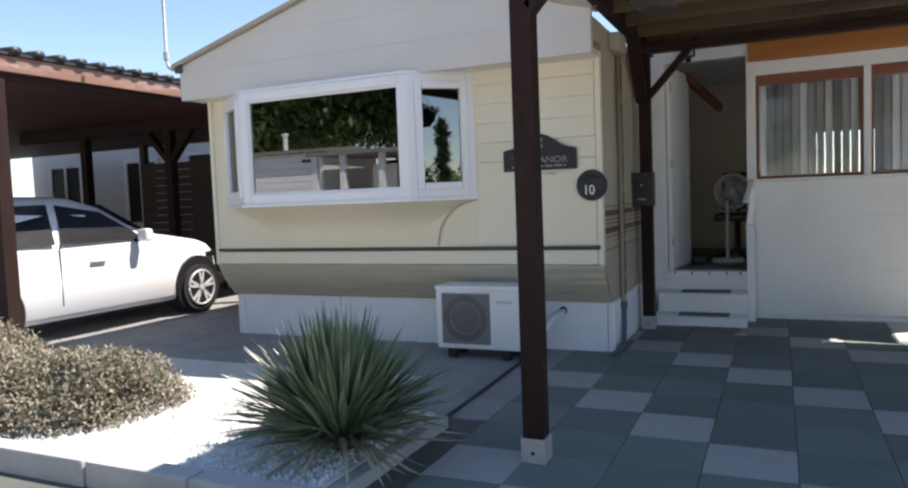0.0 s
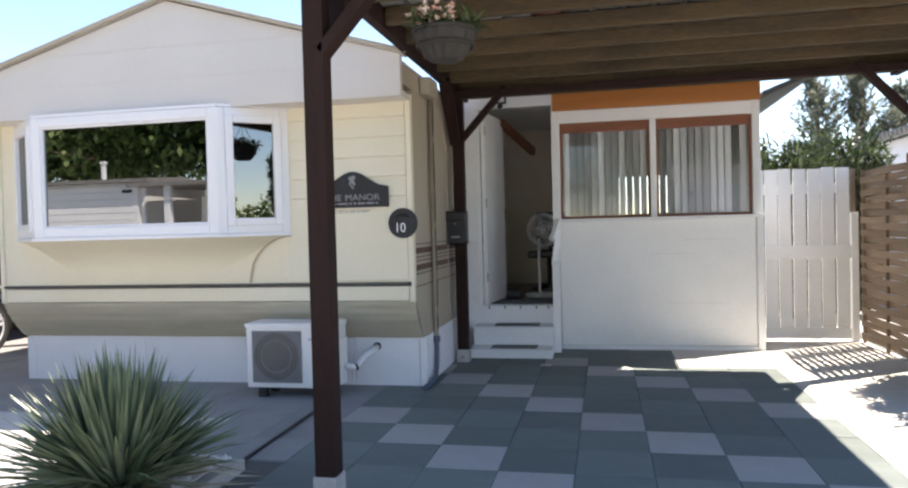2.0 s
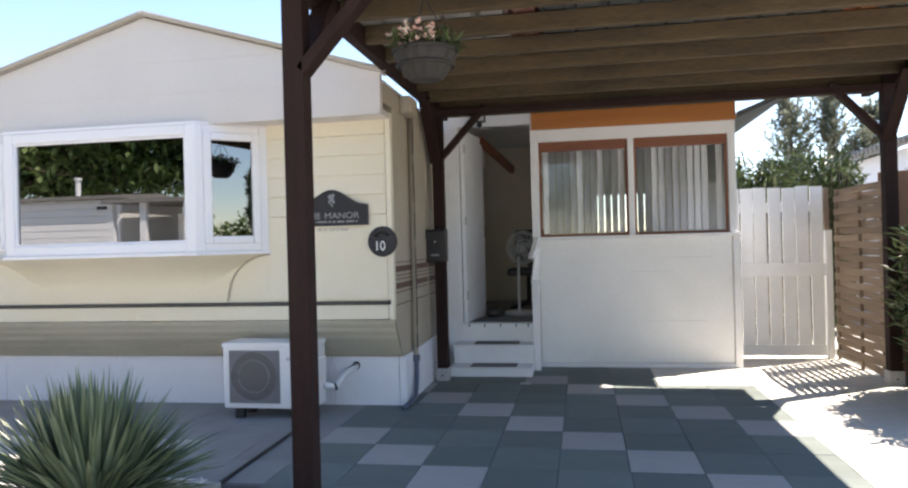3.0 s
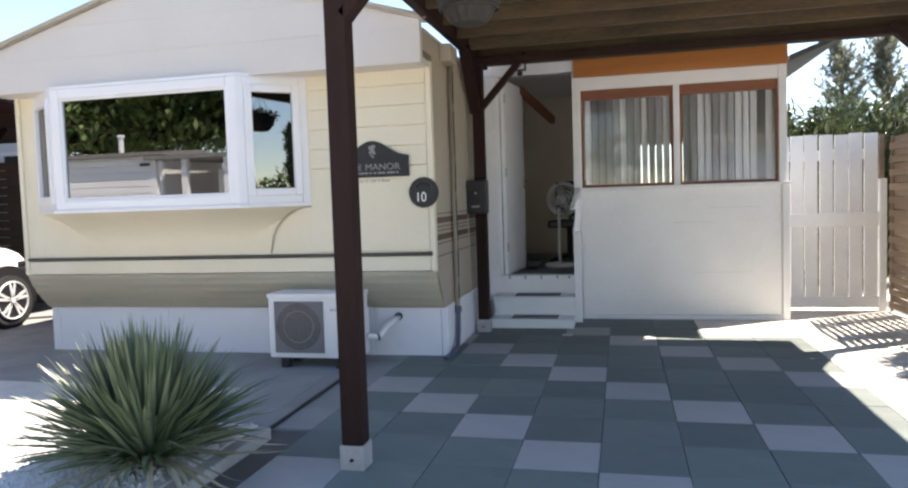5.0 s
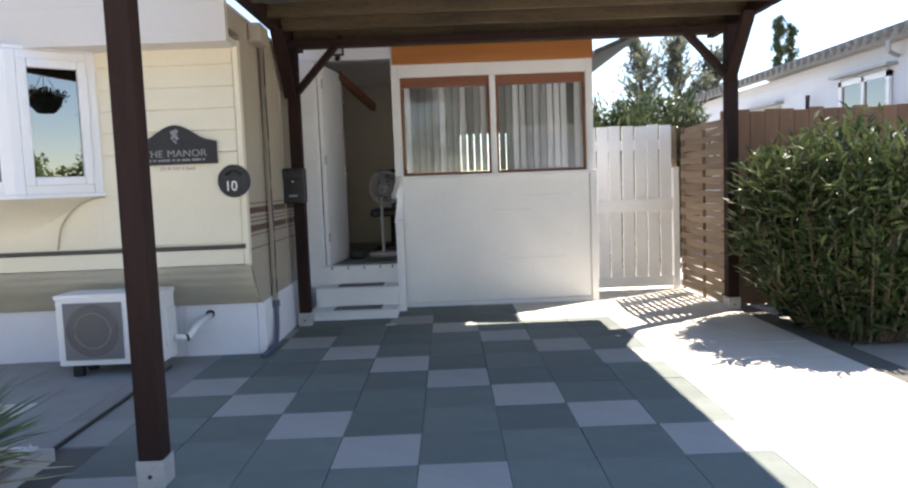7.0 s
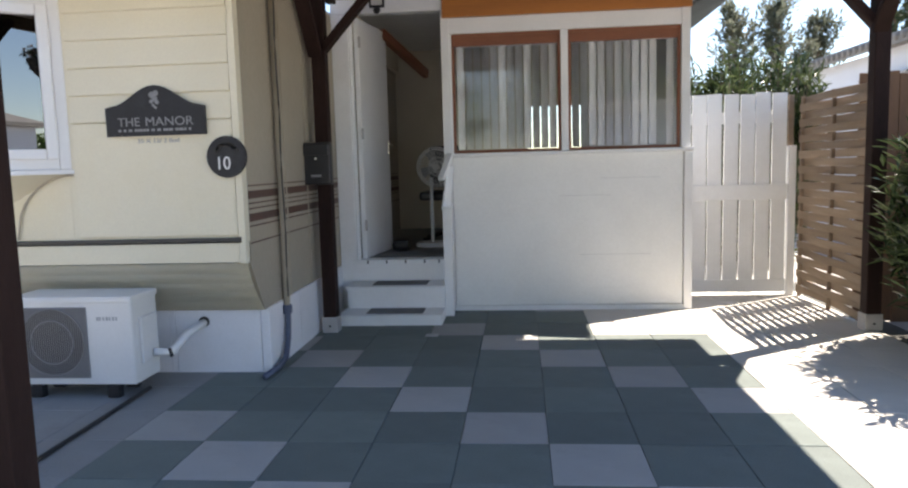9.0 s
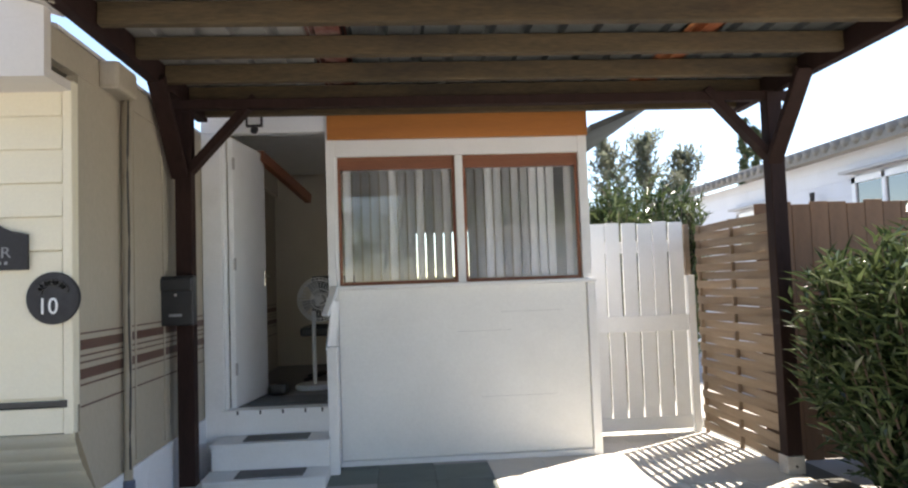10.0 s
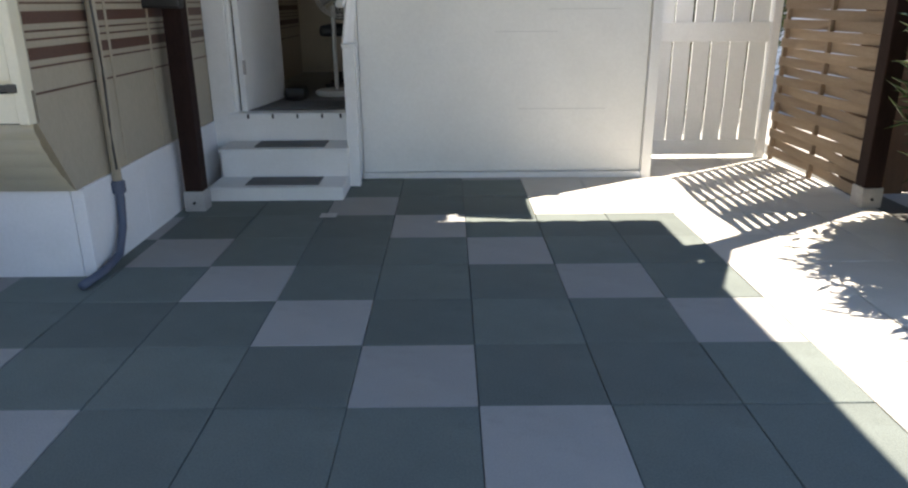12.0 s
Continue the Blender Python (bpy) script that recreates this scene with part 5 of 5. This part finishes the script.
for y0, y1, z0, z1 in ((4.65, 5.8, 1.6, 2.40), (7.6, 8.8, 1.65, 2.26)):
    w = part("window", bmesh.new(), UPVC, rh)
    bm = bmesh.new()
    for a in ((y0, y0 + 0.07, z0, z1), (y1 - 0.07, y1, z0, z1), (y0, y1, z0, z0 + 0.07), (y0, y1, z1 - 0.07, z1), ((y0 + y1) / 2 - 0.03, (y0 + y1) / 2 + 0.03, z0, z1)):
        box(bm, 5.65, 5.69, *a)
    bm.to_mesh(w.data)
    bm.free()
    part("pane", B(5.672, 5.68, y0 + 0.05, y1 - 0.05, z0 + 0.05, z1 - 0.05), WINGLASS, w)
    # Black sheet behind the pane paints the darkness of the room.
    part("room_dark", B(5.685, 5.691, y0 + 0.05, y1 - 0.05, z0 + 0.05, z1 - 0.05), BLACK, w)


    part("window_canopy", B(5.55, 5.69, y0 - 0.1, y1 + 0.1, z1 + 0.05, z1 + 0.085, bevel=0.008), GREYPLASTIC, w, "grey canopy over the window")
part("wall_vent", rod(bmesh.new(), [(5.70, 6.55, 2.02), (5.60, 6.55, 2.04), (5.60, 6.55, 2.32)], 0.035, 10), BLACK, rh, "dark wall flue")
part("gutter_bracket", rod(bmesh.new(), [(5.45, 4.35, 2.70), (5.45, 4.35, 2.58), (5.69, 4.55, 2.55)], 0.025, 8), GREYPLASTIC, rh)


def conifer(at, h, r, n, seed, label, taper=1.0, name="cypress_tree", material=None):
    """A trunk with upswept branches and small leaf clumps."""
    t = thing(name, at, label, "tree")
    rng = random.Random(seed)
    at = Vector(at)
    part("trunk", rod(bmesh.new(), [at, at + Vector((0.05, 0, h * 0.5)), at + Vector((0, 0.03, h * 0.97))], 0.1, 8, radii=[0.14, 0.08, 0.015]), BARK, t)
    vs, fs = [], []
    nb = int(n / 60)
    bm = bmesh.new()
    for i in range(nb):
        u = 0.12 + 0.86 * (i + rng.random()) / nb
        a = rng.uniform(0, 6.28)
        rr = r * ((1 - u) ** taper * 1.05 + 0.06) * rng.uniform(0.35, 1.4)
        b0_ = at + Vector((0, 0, h * u))
        tip = b0_ + Vector((rr * math.cos(a), rr * math.sin(a), rr * rng.uniform(0.6, 1.3)))
        rod(bm, [b0_, b0_.lerp(tip, 0.5) - Vector((0, 0, 0.05 * rr)), tip], 0.01, 4, radii=[0.02, 0.012, 0.003])
        for j in range(60):
            p = b0_.lerp(tip, 0.25 + 0.8 * rng.random()) + Vector((rng.gauss(0, 0.055), rng.gauss(0, 0.055), rng.gauss(0, 0.055))) * (0.5 + r * 0.6)
            leaf(vs, fs, p, (tip - b0_).normalized() * 0.7 + rand_dir(rng), rng.uniform(0.10, 0.22), 0.06)
    part("branchwork", bm, BARK, t)["kind"] = "stuff"
    leaf_part("crown", vs, fs, material or CONIFER_L, t)["kind"] = "stuff"
    return t


conifer((5.4, 15.0, -0.05), 4.8, 0.9, 4200, 51, "grey-green conifer behind the garden", 0.6)
conifer((6.45, 15.2, -0.05), 4.9, 1.1, 4800, 52, "grey-green conifer behind the garden", 0.6)
conifer((7.35, 15.2, -0.05), 4.5, 0.9, 4200, 53, "grey-green conifer behind the garden", 0.6)
conifer((10.45, 18.0, -0.05), 5.9, 0.20, 4500, 54, "slender dark cypress beyond the white house", 0.35, material=CYPRESS_L)
conifer((10.95, 18.3, -0.05), 5.75, 0.22, 4000, 55, "slender dark cypress beyond the white house", 0.35, material=CYPRESS_L)

# ---- across the road, mirrored in the panes ----
oh = thing("opposite_home", (-15.8, -13.0, -0.06), "white sided mobile home across the road", "mobile home")
part("wall", B(-19.5, -12.0, -15.0, -12.0, -0.06, 2.72), WHITE, oh)
for i in range(13):
    part("siding_board", B(-18.3, -12.15, -12.0, -11.975, 0.2 + 0.19 * i, 0.365 + 0.19 * i, bevel=0.006), WHITE, oh)
for x in (-18.4, -12.12):
    part("corner_board", B(x, x + 0.1, -11.999, -11.96, -0.06, 2.715), WHITE, oh)
part("roof", prism(bmesh.new(), [(-15.2, 2.725), (-11.75, 2.725), (-11.75, 2.82), (-13.5, 2.95), (-15.2, 2.82)], -19.7, -11.8, 0), ROOFGREY, oh)
part("flue", rod(bmesh.new(), [(-13.6, -12.4, 2.8), (-13.6, -12.4, 3.3)], 0.07, 10), UPVC, oh)
part("flue_cap", disc(bmesh.new(), (-13.6, -12.4, 3.34), (0, 0, 1), 0.11, 0.08, 14, 0.02), UPVC, oh)
part("lamp_bracket", B(-12.7, -12.3, -11.974, -11.93, 2.45, 2.53), BLACK, oh)
oc = thing("opposite_carport", (-9.1, -13.0, -0.06), "grey-roofed carport across the road", "carport")
part("roof", prism(bmesh.new(), [(-15.0, 2.62), (-10.8, 2.52), (-10.8, 2.62), (-15.0, 2.86)], -11.75, -6.0, 0), ROOFGREY, oc)
for x in (-11.6, -10.7, -9.5, -8.0, -6.3):
    part("post", B(x - 0.08, x + 0.08, -11.1, -10.96, -0.06, 2.52), WHITE, oc)
part("side_panel", B(-10.65, -9.9, -12.6, -12.5, -0.06, 2.3), WHITE, oc)
part("back_wall", B(-11.75, -6.0, -15.0, -14.9, -0.06, 2.55), DARKFENCE, oc)
oh2 = thing("opposite_home", (5.5, -13.0, -0.06), "pale mobile home across the road", "mobile home")
part("wall", B(2.5, 9.5, -15.0, -12.0, -0.06, 2.5), HOUSEWHITE, oh2)
part("roof", prism(bmesh.new(), [(-15.2, 2.5), (-11.8, 2.5), (-11.8, 2.6), (-13.5, 3.0), (-15.2, 2.6)], 2.2, 9.8, 0), ROOFGREY, oh2)


def broad_tree(at, h, r, n, seed, label):
    t = thing("broadleaf_tree", at, label, "tree")
    rng = random.Random(seed)
    at = Vector(at)
    bm = rod(bmesh.new(), [at, at + Vector((0.1, 0, h * 0.3)), at + Vector((0, 0.1, h * 0.6))], 0.2, 8, radii=[0.28, 0.2, 0.1])
    part("trunk", bm, BARK, t)
    bm = bmesh.new()
    vs, fs = [], []
    for i in range(int(n / 90)):
        c = at + Vector((rng.gauss(0, 0.5) * r, rng.gauss(0, 0.4) * r, h * (0.35 + 0.6 * rng.random())))
        rod(bm, [at + Vector((0, 0, h * 0.35)), c], 0.04, 4, radii=[0.07, 0.02])
        cr = r * rng.uniform(0.22, 0.42)
        for j in range(90):
            p = c + rand_dir(rng) * cr * rng.random() ** 0.4
            leaf(vs, fs, p, rand_dir(rng), rng.uniform(0.25, 0.5) * (r / 3.6) ** 0.5, 0.2)
    part("branchwork", bm, BARK, t)["kind"] = "stuff"
    leaf_part("crown", vs, fs, TREE_L, t)["kind"] = "stuff"


for i, (x, y, h) in enumerate(((-29, -22, 11), (-25.5, -21, 12), (-22, -22, 11), (-18.5, -20.5, 12), (-15, -22, 11.5), (-11.5, -21, 11), (-8, -22, 10), (4.5, -24, 6.5))):
    broad_tree((x, y, -0.06), h, 3.6, 15300, 60 + i, "broad dark green tree behind the homes across the road")

for i, (x, y, h) in enumerate(((19, -21, 2.9), (23, -23, 3.4), (27, -22, 3.0), (31, -21, 3.6))):
    broad_tree((x, y, -0.06), h, 1.9, 2700, 80 + i, "low green tree standing down the road")
conifer((8.75, -7.75, -0.06), 3.4, 0.22, 3000, 90, "slender dark cypress across the road", 0.3, material=CYPRESS_L)

# ---- pavers ----
TX, T, PX = 0.388, 0.4, 0.022


def paver_mesh(wide, size, h=0.05):
    bm = box(bmesh.new(), 0.0014, wide - 0.0014, 0.0014, size - 0.0014, -h, 0.0)
    top = [e for e in bm.edges if all(v.co.z > -0.001 for v in e.verts)]
    bmesh.ops.bevel(bm, geom=top, offset=0.002, segments=1, affect='EDGES')
    return bm


pave = tagged(part("pavement", B(-9.5, 2.95, -2.9, 4.2, -0.075, -0.012), JOINT), "square grey and pale concrete pavers with diagonal pale pattern", "pavement", kind="structure")
meshes = {}
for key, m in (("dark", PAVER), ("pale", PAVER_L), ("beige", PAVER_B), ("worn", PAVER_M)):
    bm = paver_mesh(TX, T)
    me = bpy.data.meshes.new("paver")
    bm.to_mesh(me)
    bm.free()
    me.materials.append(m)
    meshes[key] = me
rng = random.Random(7)
rest = {k: ([], []) for k in meshes}
for c in range(-23, 7):
    for r in range(-7, 10):
        x, y = PX + c * TX, r * T
        if y < -0.9 and x < -1.7 and y > -2.3:
            continue
        if y <= -2.3 and x < -1.7:
            continue
        if x < -4.9 and (x < -8.2):
            continue
        if CX0 + 0.1 < x < CX1 - 0.5 and y > 1.3:
            continue
        if x > -1.3 and x < 1.5 and y > 3.0:
            continue
        # Columns 2 and 3 from row 5 take beige to paint their sun patch.
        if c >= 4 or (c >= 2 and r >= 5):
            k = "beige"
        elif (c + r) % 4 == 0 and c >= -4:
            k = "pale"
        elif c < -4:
            # Beige beyond the home's shadow edge; sunlight there is in the paver colour.
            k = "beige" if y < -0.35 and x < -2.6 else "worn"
        else:
            k = "dark"
        dz = rng.uniform(-0.002, 0.002)
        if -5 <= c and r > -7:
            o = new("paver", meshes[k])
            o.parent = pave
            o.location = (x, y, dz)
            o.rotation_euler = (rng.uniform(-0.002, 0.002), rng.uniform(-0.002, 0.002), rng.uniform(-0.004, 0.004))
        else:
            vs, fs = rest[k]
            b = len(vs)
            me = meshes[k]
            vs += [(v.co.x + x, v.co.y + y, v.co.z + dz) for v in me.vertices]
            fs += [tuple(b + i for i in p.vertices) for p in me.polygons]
for k, (vs, fs) in rest.items():
    if vs:
        me = bpy.data.meshes.new("far_pavers")
        me.from_pydata(vs, [], fs)
        me.materials.append(meshes[k].materials[0])
        o = new("far_pavers", me)
        o.parent = pave
        o["kind"] = "stuff"
